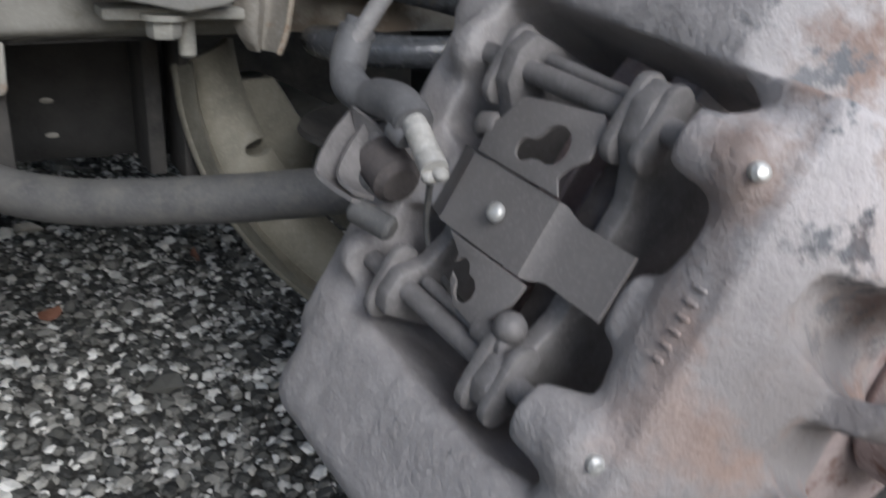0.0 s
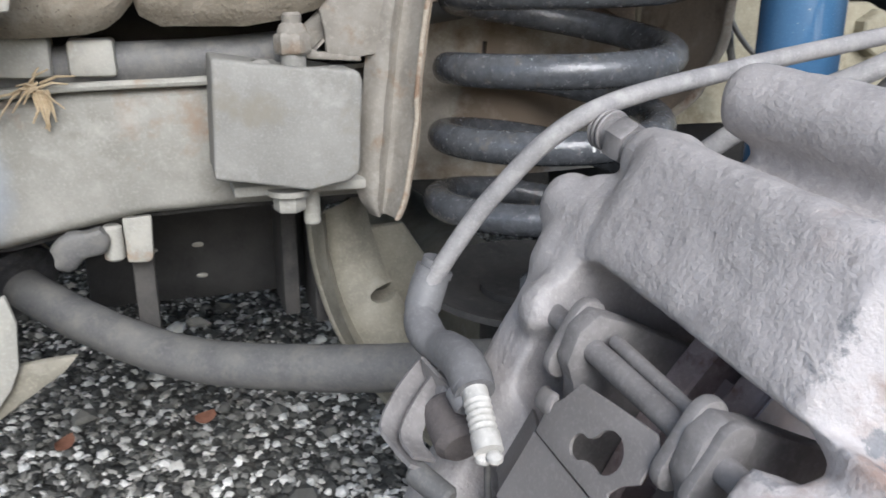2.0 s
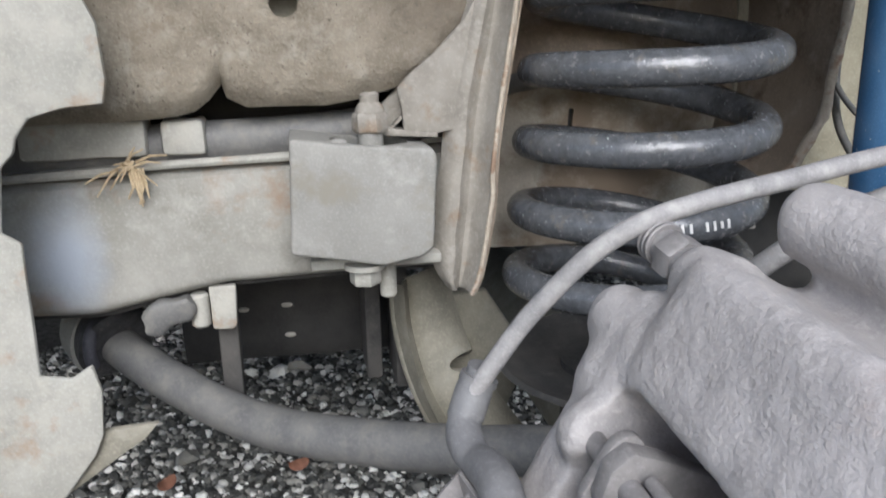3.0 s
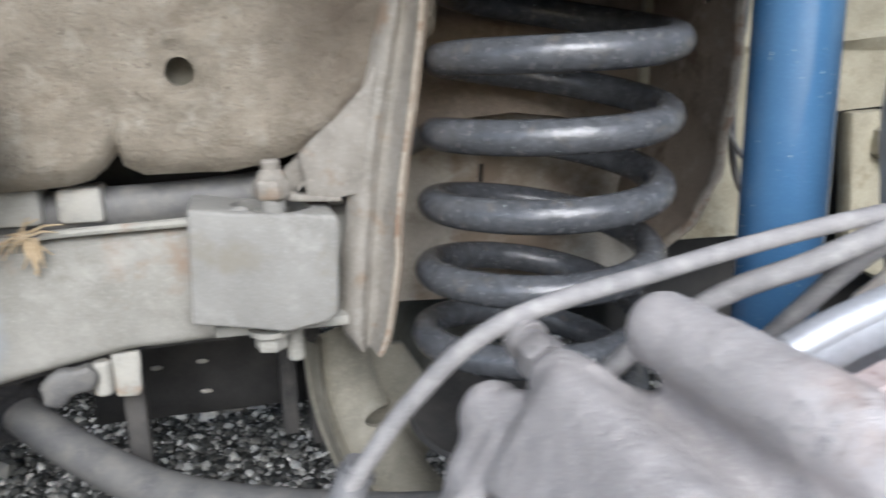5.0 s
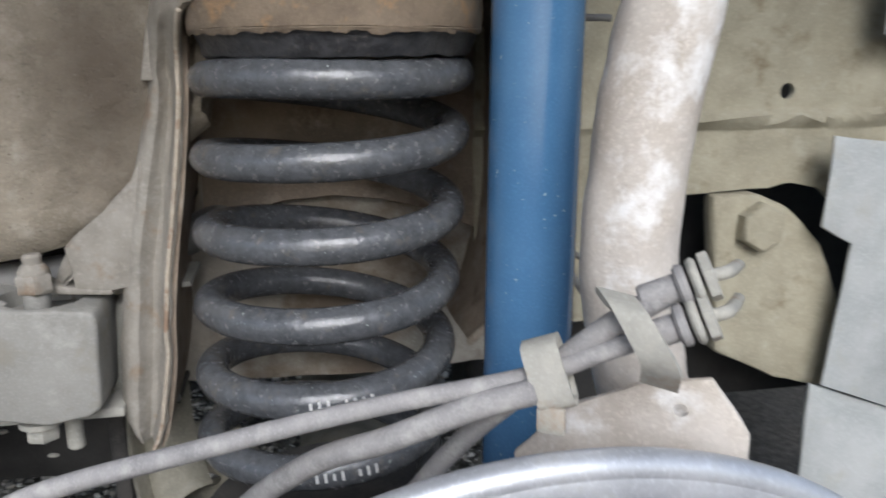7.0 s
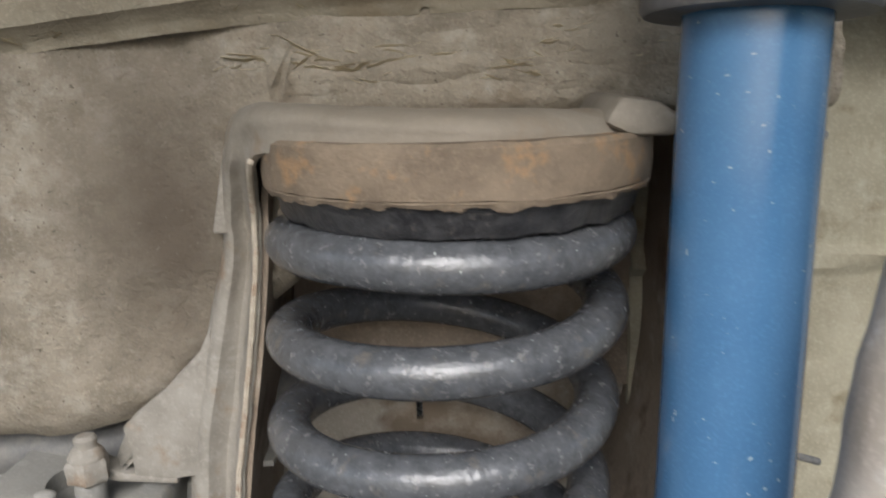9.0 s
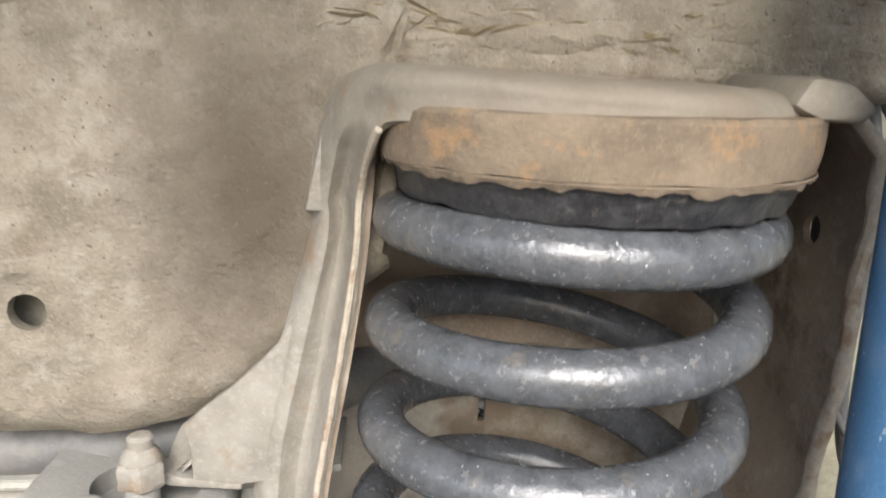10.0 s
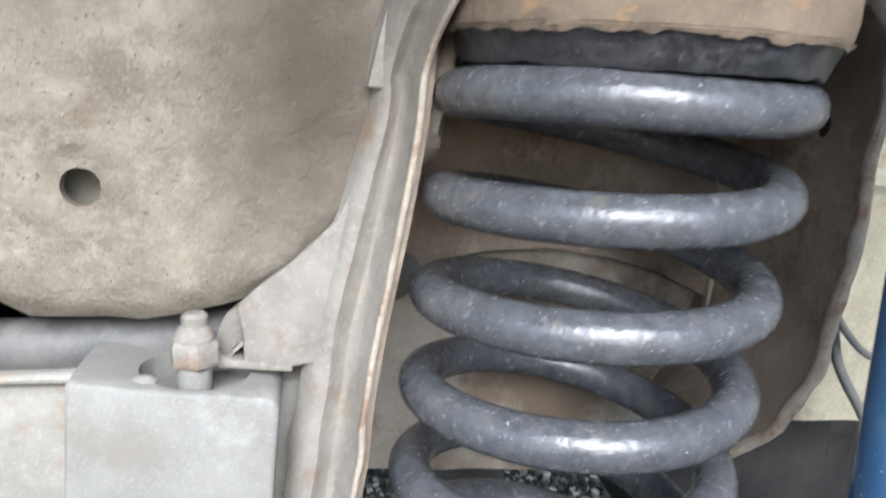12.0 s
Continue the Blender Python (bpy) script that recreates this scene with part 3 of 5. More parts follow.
EU = [0.20, 0.226, 0.258, 0.2905, 0.325, 0.3554, 0.385, 0.41]
EZ = [0.603, 0.6131, 0.620, 0.6227, 0.619, 0.611, 0.598, 0.588]


def upper_back(u, v):
    z = interp(u, EU, EZ) + v * (0.752 - interp(u, EU, EZ))
    return (u, 0.547 - 0.004 * math.exp(-(v / 0.05) ** 2) + 0.003 * noise.fractal(Vector((u, 4, z)) * 24, 1.0, 2.0, 3), z)


part("upper_back", sheet(upper_back, frange(0.205, 0.4, 44), frange(0, 1, 30), 0.003), M_TOWER_IN, tower, "brown upper back panel with a rolled lower edge")
RA = [0.537, 0.556, 0.589, 0.637, 0.682, 0.711, 0.735, 0.75]
RX = [0.372, 0.385, 0.395, 0.3985, 0.399, 0.401, 0.399, 0.385]
RD = [0.47, 0.455, 0.445, 0.44, 0.44, 0.438, 0.436, 0.436]


def rwall(i, s):
    z = 0.537 + i * 0.213
    return (interp(z, RA, RX) + 0.002 * noise.noise(Vector((z * 25, s * 3, 7))), interp(z, RA, RD) + s * 0.12, z)


bm = baked(sheet(rwall, frange(0, 1, 40), frange(0, 1, 12), 0.0032), cut=rod((0.3, 0.475, 0.699), (0.5, 0.475, 0.699), 0.0065, 16))
part("right_wall", bm, M_TOWER_IN, tower, "brown inner wall with a drilled hole")
# black plate added to give the drilled hole its shade
part("hole_backing", box((0.4045, 0.462, 0.686), (0.409, 0.488, 0.712), 0.001), M_SHADE, tower)
epath = [Vector(rwall(i, 0)) + Vector((-0.0015, -0.001, 0)) for i in frange(0, 1, 30)]
part("right_edge", lumpy(tube(epath, 0.0031, 10), 0.0012, 90), M_EDGE, tower, "pale bare sheet edge")
top_i = [i for i in range(len(N_OUT)) if N_OUT[i].x > 0.199 and N_OUT[i].z > 0.75]
part("top_plate", sheet(lambda i, v: tuple(Vector(lip(i, 0.0)).lerp(Vector((Vector(lip(i, 0.0)).x, 0.478, 0.750)), v)), top_i, frange(0, 1, 6), 0.003), M_TOWER, tower)
def inner_edge(u):
    return 0.466 - bulge(u)


part("top_inner", sheet(lambda u, v: (u, inner_edge(u) + v * (0.56 - inner_edge(u)), 0.7525), frange(0.215, 0.4, 24), frange(0, 1, 8), 0.003), M_TOWER_IN, tower)
bm = plate([(0.346, 0.752), (0.356, 0.7475), (0.372, 0.747), (0.376, 0.752), (0.366, 0.760), (0.352, 0.762)], 0.405, 0.47, 0.004)
part("corner_ear", bm, M_TOWER, tower, "folded pale corner of the tower")
# gusset with its hollow rolled end
gus = plate([(0.137, 0.612), (0.15, 0.625), (0.165, 0.6375), (0.176, 0.648), (0.182, 0.66), (0.178, 0.62), (0.170, 0.587), (0.155, 0.5845), (0.140, 0.588), (0.139, 0.60)], 0.466, 0.470, 0.0012)
part("gusset", lumpy(cut_up(gus, 0.012), 0.0012, 60), M_TOWER, tower, "welded triangular gusset")
bm = sheet(lambda t, s: (0.1345 + 0.0065 * math.cos(t) + 0.03 * s, 0.479 + 0.010 * math.sin(t), 0.598 + 0.0115 * math.sin(t + 0.8) + 0.028 * s), frange(0, 2 * math.pi, 20), frange(0, 1, 5), 0.0022)
part("rolled_end", bm, M_TOWER, tower, "open rolled end of the gusset")
part("foot_tab", plate([(0.118, 0.5905), (0.13, 0.585), (0.16, 0.583), (0.16, 0.586), (0.135, 0.589), (0.122, 0.594)], 0.466, 0.478, 0.001), M_TOWER, tower)

# ---- lower beam ----
beam = thing("lower_beam", "dusty grey-beige steel beam with faded blue-grey patch", "beam", base=(-0.1, 0.49, 0.48))
BA = [-0.6, -0.3, -0.082, -0.047, -0.017, 0.03, 0.068, 0.172, 0.2, 0.27]
BZ = [0.46, 0.47, 0.4785, 0.4765, 0.483, 0.4915, 0.4925, 0.4935, 0.50, 0.52]


def beam_face(u, v):
    lo, hi = interp(u, BA, BZ), interp(u, [-0.6, -0.087, 0.074, 0.2], [0.552, 0.5645, 0.5705, 0.578])
    z = lo + v * (hi - lo)
    d = 0.492 - 0.004 * math.sin(math.pi * v) + 0.016 * (1 - min(1, v / 0.1)) ** 2 + 0.01 * max(0, (v - 0.93) / 0.07)
    d -= 0.0012 * noise.fractal(Vector((u, 5, z)) * 25, 1.0, 2.0, 4)
    return (u, d, z)


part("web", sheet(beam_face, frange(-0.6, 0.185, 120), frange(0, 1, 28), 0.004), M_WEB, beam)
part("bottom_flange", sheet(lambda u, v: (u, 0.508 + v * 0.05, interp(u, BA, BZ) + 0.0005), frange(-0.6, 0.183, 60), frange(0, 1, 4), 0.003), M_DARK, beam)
part("top_seam", tube(smooth_path([(-0.6, 0.496, 0.555), (-0.087, 0.492, 0.566), (0, 0.491, 0.5705), (0.078, 0.491, 0.572)], 10), 0.0026, 8), M_BEAM, beam)
part("top_flange", sheet(lambda u, v: (u, 0.49 + 0.05 * v, interp(u, [-0.6, -0.087, 0.074, 0.2], [0.556, 0.5685, 0.5745, 0.582])), frange(-0.6, 0.2, 40), frange(0, 1, 5), 0.003), M_BEAM, beam)
# pipe that runs above the beam
bm = tube(smooth_path([(-0.6, 0.515, 0.566), (-0.1, 0.510, 0.5765), (0.0, 0.506, 0.5805), (0.075, 0.505, 0.583), (0.13, 0.506, 0.588), (0.19, 0.53, 0.600), (0.235, 0.558, 0.612), (0.30, 0.566, 0.606), (0.36, 0.568, 0.60)], 8), 0.0125, 18)
solo("transverse_pipe", bm, M_BAR, "dark dusty pipe running along the beam", "pipe")
# clamps on the beam's top at the far end
for u0, w, h in ((-0.075, 0.069, 0.022), (0.002, 0.0245, 0.0205)):
    bm = box((u0, 0.488, 0.576), (u0 + w, 0.512, 0.576 + h), 0.003)
    solo("pipe_saddle", lumpy(cut_up(bm, 0.008), 0.0008, 80), M_BEAM, "small dusty saddle on the beam", "saddle")
# dry grass caught on the beam
straw = thing("straw_tuft", "wisp of dry straw caught on the beam seam", "straw", base=(-0.018, 0.486, 0.571))
rnd = random.Random(3)
for k in range(13):
    a0 = rnd.uniform(-0.6, 3.8)
    ln = rnd.uniform(0.006, 0.02)
    p0 = Vector((-0.018 + rnd.uniform(-0.006, 0.006), 0.4855, 0.5715 + rnd.uniform(-0.003, 0.003)))
    p1 = p0 + Vector((math.cos(a0) * ln, rnd.uniform(-0.006, 0.0), math.sin(a0 * 1.7) * ln))
    part("stalk", tube([p0, p0.lerp(p1, 0.5) + Vector((0, -0.002, 0.002)), p1], [0.0009, 0.0007, 0.0004], 6), M_STRAW, straw)
for k in range(5):
    x = -0.017 + 0.0018 * k
    part("stalk", tube([(x, 0.486, 0.57), (x + 0.002, 0.483, 0.56), (x + rnd.uniform(-0.002, 0.004), 0.484, 0.548 + rnd.uniform(0, 0.006))], [0.0012, 0.0009, 0.0005], 6), M_STRAW, straw)

# ---- stop block on the beam ----
block = thing("stop_block", "pale dusty square stop block bolted to the beam", "block", base=(0.115, 0.49, 0.506))
bm = plate([(0.0715, 0.5237), (0.1238, 0.5138), (0.146, 0.5175), (0.1525, 0.5225), (0.1555, 0.5745), (0.1535, 0.5795), (0.136, 0.582), (0.118, 0.583), (0.10, 0.5845), (0.0748, 0.5885)], 0.444, 0.53, 0.0022, seg=3)
bm = lumpy(cut_up(bm, 0.012), 0.0006, 45)
bm = baked(bm, cut=rod((0.1195, 0.4705, 0.5745), (0.1195, 0.4705, 0.62), 0.0225, 32))
part("body", bm, M_BLOCK, block, "", angle=55)
part("stud", rod((0.1202, 0.4625, 0.566), (0.1202, 0.4625, 0.60), 0.0072, 18), M_BLOCK, block)
bm = hexnut((0.1202, 0.4625, 0.594), (0, 0, 1), 0.0102, 0.011)
bm = blob((0.1202, 0.4625, 0.600), 0.0086, 14, bm, (1, 1, 0.8))
bm = rod((0.1202, 0.4625, 0.600), (0.1202, 0.4625, 0.6105), 0.0052, 14, bm, 0.0012)
part("nut", lumpy(cut_up(bm, 0.004), 0.0009, 120), M_TOWER, block, "caked pale nut")
part("cap", blob((0.1015, 0.456, 0.5838), 0.0046, 14, None, (1.2, 1, 0.55)), M_BLOCK, block)
part("bolt_head", hexnut((0.1135, 0.4625, 0.5035), (0, 0, 1), 0.0095, 0.010), M_BEAM, block)
part("small_stud", rod((0.128, 0.472, 0.486), (0.128, 0.472, 0.513), 0.0052, 14, None, 0.0015), M_BEAM, block)
part("washer", rod((0.1135, 0.4625, 0.5085), (0.1135, 0.4625, 0.5118), 0.0125, 20), M_BEAM, block)
part("base_plate", box((0.082, 0.462, 0.508), (0.16, 0.50, 0.5145), 0.0015), M_BEAM, block)

# tab and small clamps under the beam
tab = thing("hanging_tab", "pale folded steel tab hanging under the beam", "bracket", base=(0.026, 0.5, 0.48))
part("plate", lumpy(cut_up(plate([(0.0185, 0.493), (0.035, 0.4925), (0.034, 0.466), (0.031, 0.463), (0.019, 0.4645)], 0.496, 0.502, 0.0015), 0.008), 0.0006, 70), M_BEAM, tab)
part("strut", box((0.02, 0.51, 0.40), (0.033, 0.524, 0.47), 0.002), M_DARK, tab)
clampb = thing("bar_clamp", "dusty rolled clamp bracket holding the anti-roll bar", "clamp", base=(-0.02, 0.5, 0.48))
part("clamp_arm", lumpy(cut_up(plate([(-0.022, 0.478), (-0.014, 0.486), (0.006, 0.489), (0.012, 0.482), (0.008, 0.474), (-0.006, 0.471), (-0.012, 0.462), (-0.02, 0.466)], 0.488, 0.50, 0.003), 0.006), 0.0022, 90), M_BAR, clampb)
part("clamp_bolt", rod((0.012, 0.5, 0.466), (0.012, 0.5, 0.488), 0.006, 14, None, 0.0015), M_BEAM, clampb)

# ---- pale sheet beside the beam ----
bm = plate([(-0.11, 0.70), (-0.03, 0.70), (-0.010, 0.650), (-0.009, 0.624), (-0.0115, 0.613), (-0.030, 0.6115), (-0.046, 0.607), (-0.053, 0.598), (-0.055, 0.591), (-0.062, 0.584), (-0.0665, 0.552), (-0.058, 0.546), (-0.060, 0.475), (-0.045, 0.472), (-0.0345, 0.4785), (-0.031, 0.463), (-0.0325, 0.449), (-0.0335, 0.438), (-0.039, 0.426), (-0.057, 0.404), (-0.12, 0.36), (-0.2, 0.36), (-0.2, 0.70)], 0.42, 0.424, 0.0012)
pan = thing("side_panel", "pale dusty cut-out steel panel in front of the beam", "panel", base=(-0.1, 0.424, 0.5))
part("sheet", lumpy(cut_up(bm, 0.03), 0.001, 20), M_BEAM, pan)
# panel's bent lower face; its shade is put into the darker colour
bm = plate([(-0.07, 0.437), (-0.0325, 0.437), (-0.006, 0.439), (-0.014, 0.430), (-0.036, 0.416), (-0.057, 0.402), (-0.09, 0.385)], 0.4265, 0.431, 0.001)
part("inner_flange", lumpy(cut_up(bm, 0.012), 0.0008, 60), M_ARM, pan, "beige inner flange, darker in colour for its shade")
for z in (0.52, 0.64):
    part("spacer", rod((-0.12, 0.424, z), (-0.12, 0.5, z), 0.008, 14), M_BEAM, pan)

# ---- anti-roll bar ----
bar = thing("anti_roll_bar", "dark dusty anti-roll bar bent under the beam", "anti-roll bar", m=MW, base=(-0.33, 0.44, 0.437))
BP = [(-0.375, 0.455, 0.455), (-0.3325, 0.4388, 0.4374), (-0.2709, 0.4293, 0.4185), (-0.2042, 0.4206, 0.4096), (-0.1269, 0.412, 0.4175), (-0.0665, 0.41, 0.426), (-0.0223, 0.4115, 0.433), (0.03, 0.42, 0.436)]
bush = [(-0.3415 + 0.0035 * math.cos(t), 0.437 - 0.0205 * math.cos(t), 0.4405 + 0.0205 * math.sin(t)) for t in frange(-0.5, math.pi + 0.5, 24)]
part("bush", tube(bush, 0.0042, 12), M_BUSH, bar, "blue-black rubber bush")
part("bar", lumpy(tube(smooth_path(BP, 10), 0.0135, 20), 0.0005, 60), M_BAR, bar)
d = (Vector(BP[1]) - Vector(BP[0])).normalized()
c = Vector(BP[0]).lerp(Vector(BP[1]), 0.75)
part("rubber_bush", tube([c - d * 0.016, c - d * 0.012, c + d * 0.008, c + d * 0.012], [0.023, 0.0275, 0.0275, 0.022], 26, round_end=False), M_RUBBER, bar, "black rubber bush")
c -= d * 0.006
part("bush_strap", sheet(lambda t, s: tuple(c + d * (s * 0.016 - 0.008) + 0.030 * (math.cos(t) * Vector((0, 0, 1)) + math.sin(t) * d.cross(Vector((0, 0, 1))).normalized())), frange(-2.2, 2.2, 20), frange(0, 1, 3), 0.003), M_BEAM, bar, "dusty steel strap")

# ---- leading arm and lower spring seat ----
arm = thing("suspension_arm", "curved beige cast suspension arm below the spring", "suspension arm", base=(0.17, 0.53, 0.40))


def arm_face(s, v):
    c = ARM[int(s)]
    w = ARMW[int(s)]
    return (c.x + w * (v - 0.5) * 0.86, c.y + 0.016 * (2 * v - 1) ** 2 - 0.004 * math.exp(-((v - 0.04) / 0.05) ** 2) * 4, c.z + w * (v - 0.5) * 0.5)


ARM = smooth_path([(0.16, 0.55, 0.475), (0.163, 0.54, 0.44), (0.174, 0.525, 0.40), (0.196, 0.51, 0.36), (0.226, 0.49, 0.325), (0.262, 0.47, 0.30), (0.33, 0.45, 0.285)], 8)
ARMW = [interp(i, [0, 20, 48], [0.04, 0.046, 0.05]) for i in range(len(ARM))]
part("web", baked(sheet(arm_face, range(len(ARM)), frange(0, 1, 16), 0.005), cut=blob((0.187, 0.545, 0.411), 0.0105, 20, None, (1.25, 5, 0.55))), M_ARM, arm)
part("rim", tube([Vector(arm_face(i, 0.0)) for i in range(len(ARM))], 0.0065, 10), M_ARM, arm, "pale rolled rim of the arm")


def dish(t, r):
    return (0.281 + 0.082 * r * math.cos(t), 0.464 + 0.082 * r * math.sin(t), 0.424 + 0.012 * r ** 4 + 0.01 * max(0, 0.5 - r))


seat = thing("lower_spring_seat", "lower spring seat with a dark dish and a beige bracket plate", "spring seat", base=(0.272, 0.472, 0.42))
bm = sheet(dish, frange(0, 2 * math.pi, 48), frange(0.08, 1, 10), 0.004)
# dish and post are darker than the bracket plate
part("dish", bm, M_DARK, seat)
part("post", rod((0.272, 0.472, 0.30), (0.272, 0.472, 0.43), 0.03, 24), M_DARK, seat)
bm = lumpy(cut_up(plate([(0.142, 0.42), (0.15, 0.452), (0.21, 0.455), (0.245, 0.40), (0.225, 0.35), (0.175, 0.34), (0.155, 0.38)], 0.556, 0.566, 0.003), 0.012), 0.002, 30)
bm = baked(bm, cut=blob((0.1865, 0.56, 0.4085), 0.011, 20, None, (1.2, 2, 0.55)))
part("bracket_plate", bm, M_ARM, seat, "beige plate with an oval hole")
ax = thing("axle_housing", "grey dusty axle housing behind the brake", "axle", base=(0.3, 0.4, 0.35))
part("tube", tube([(0.30, 0.30, 0.37), (0.30, 0.5, 0.36), (0.3, 0.9, 0.35)], 0.045, 28), M_ARM, ax)
part("shock_mount", lumpy(cut_up(box((0.36, 0.34, 0.40), (0.41, 0.40, 0.50), 0.006), 0.01), 0.001, 60), M_ARM, ax)

# box section under the body, deep shade put into its front colour
darkb = thing("crossmember", "crossmember under the body, front coloured black for deep shade", "crossmember", base=(0.06, 0.65, 0.39))
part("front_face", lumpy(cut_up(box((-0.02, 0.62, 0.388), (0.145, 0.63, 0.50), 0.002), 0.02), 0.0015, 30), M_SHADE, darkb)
part("inner_web", box((0.12, 0.57, 0.385), (0.132, 0.62, 0.5), 0.002), M_DARK, darkb)
part("inner_web", box((0.14, 0.55, 0.385), (0.15, 0.6, 0.5), 0.002), M_DARK, darkb)
for u, z in ((0.028, 0.4315), (0.062, 0.433), (0.063, 0.4075)):
    part("rivet", blob((u, 0.6195, z), 0.003, 10, None, (1.6, 0.6, 0.7)), M_BEAM, darkb, "small pale rivet")

# ---- coil spring ----
SP0, SP1 = Vector((-0.0092, 0.541, 0.5)), Vector((0.0125, 0.541, 0.8))
SDIR = (SP1 - SP0) / 0.3
R_COIL, R_WIRE, PITCH, TURN0 = 0.068, 0.0097, 0.0424, radians(-88)
spring = thing("coil_spring", "black coil spring with dusty, chipped paint", "coil spring", m=MW, base=tuple(SP0 + SDIR * -0.07))


def spring_z(th):
    """Height of the wire's middle after th turns; the last turn lies flat."""
    return 0.6655 + PITCH * (th - 5) if th < 5.9 else 0.70366 + 0.03 * (th - 5.9) if th < 6 else 0.70666 + 0.008 * (th - 6)


path = []
for i in range(0, 48 * 6 + 17):
    th = i / 48
    z = max(spring_z(th), 0.449 + 0.004 * th)
    ang = TURN0 + 2 * math.pi * th
    c = SP0 + SDIR * (z - 0.5)
    r = R_COIL
    path.append((c.x + r * math.cos(ang), c.y + r * math.sin(ang), z - r * (SDIR.x * math.cos(ang) + SDIR.y * math.sin(ang)) * (1 if th < 5.6 else max(0.3, 1 - 0.7 * (th - 5.6)))))
coil = part("coil", tube(path, R_WIRE, 24), M_SPRING, spring)


def on_coil(th, tilt):
    z = spring_z(th)
    ang = TURN0 + 2 * math.pi * th
    c = SP0 + SDIR * (z - 0.5)
    out = Vector((math.cos(ang), math.sin(ang), 0))
    n = (out * math.cos(tilt) + Vector((0, 0, 1)) * math.sin(tilt))
    along = Vector((-math.sin(ang), math.cos(ang), 0.1)).normalized()
    return Vector((c.x, c.y, z - R_COIL * SDIR.dot(out) * 1.0 + R_COIL * SDIR.z * out.z)) + out * R_COIL + n * (R_WIRE + 0.0002), n, along


# unreadable white stamp as plain bars
for th0, cnt in ((2.06, 9), (1.03, 12)):
    for k in range(cnt):
        if k in (3, 8):
            continue
        p, n, al = on_coil(th0 + k * 0.0095, 0.15)
        up = n.cross(al)
        b = bmesh.new()
        w, h = 0.0008, 0.0025 if k % 3 else 0.0018
        q4 = [p + al * sx * w + up * sy * h for sx, sy in ((-1, -1), (1, -1), (1, 1), (-1, 1))]
        lo4 = [b.verts.new(q - n * 0.0006) for q in q4]
        hi4 = [b.verts.new(q + n * 0.0002) for q in q4]
        b.faces.new(lo4)
        b.faces.new(hi4[::-1])
        for j in range(4):
            b.faces.new((lo4[j], lo4[(j + 1) % 4], hi4[(j + 1) % 4], hi4[j]))
        part("stamp_mark", b, M_MARK, coil, "small white ink bar")

useat = thing("upper_spring_seat", "rusty brown upper spring seat cup with rubber ring", "spring seat", m=MW, base=tuple(SP0 + SDIR * 0.225))


def cz(z):
    return SP0 + SDIR * (z - 0.5)


SC = cz(0.735) + Vector((0.0015, 0, 0))


def upright(prof, seg=64):
    return tube([(SC.x, SC.y, z) for z, _ in prof], [r for _, r in prof], seg, round_end=False)


cup = upright([(0.7285, 0.07), (0.7287, 0.0765), (0.730, 0.0785), (0.738, 0.0792), (0.747, 0.0795), (0.7487, 0.078)])
part("cup", lumpy(cut_up(cup, 0.008), 0.0012, 60), M_SEAT, useat)
ringm = cut_up(upright([(0.7158, 0.064), (0.7163, 0.0705), (0.7185, 0.0722), (0.7225, 0.0732), (0.7262, 0.0752), (0.7285, 0.076)]), 0.006)
part("rubber_ring", lumpy(ringm, 0.0012, 70), M_RUBBER, useat, "worn black rubber ring")


def ragged(a, s):
    """Torn rusty lower edge of the cup, hanging over the rubber."""
    hang = 0.0012 + 0.0026 * max(0.0, noise.fractal(Vector((math.cos(a) * 9, math.sin(a) * 9, 2)), 1.0, 2.0, 4) + 0.25)
    r = 0.0782 - 0.0012 * s + 0.0006 * noise.noise(Vector((a * 14, s * 2, 5)))
    return (SC.x + r * math.cos(a), SC.y + r * math.sin(a), 0.7298 - s * hang)


part("ragged_edge", sheet(ragged, frange(0, 2 * math.pi, 200), frange(0, 1, 4), 0.0009), M_SEAT, useat, "torn rusty lower edge")


# ---- damper ----
SK0, SK1 = Vector((0.1295, 0.5035, 0.5)), Vector((0.1285, 0.5222, 0.8))


def sk(z):
    return SK0 + (SK1 - SK0) * ((z - 0.5) / 0.3)


damper = thing("shock_absorber", "glossy blue shock absorber with dark dust cap", "shock absorber", m=MW, base=tuple(sk(0.46)))
part("body", tube([sk(0.455), sk(0.46), sk(0.6), sk(0.7), sk(0.79)], [0.019, 0.0218, 0.0218, 0.0218, 0.0218], 40, round_end=False), M_BLUE, damper)
part("dust_cap", tube([sk(0.7855), sk(0.787), sk(0.80), sk(0.86), sk(0.9)], [0.0335, 0.0345, 0.0345, 0.034, 0.033], 40, round_end=False), M_CAP, damper, "dark grey dust cap")
part("lower_eye", tube([sk(0.44) + Vector((-0.02, 0, 0)), sk(0.44) + Vector((0.02, 0, 0))], 0.019, 24), M_CAP, damper)

# ---- brake caliper (wheel axis, tangent, radius) ----
cal = thing("brake_caliper", "grey cast iron fixed brake caliper with rusty outer face", "brake caliper", m=MC, base=(0, -0.03, -0.06))


def mm(*v):
    return tuple(x / 1000 for x in v)


bm = box(mm(-60, 22, -62), mm(70, 71, 1.5), 0.009, 3)
bm = box(mm(-84, 8, -60), mm(-48, 47, 0), 0.010, 3, bm)                       # upper bridge
bm = tube([mm(-52, 90, -23), mm(0, 94, -31), mm(58, 97, -47)], [0.0115, 0.0124, 0.012], 20, bm)   # end ridge
bm = box(mm(-50, 58, -66), mm(58, 88, -50), 0.006, 3, bm)
bm = tube([mm(-44, 77, -44), mm(0, 78, -47), mm(56, 78, -60)], [0.016, 0.017, 0.014], 20, bm)
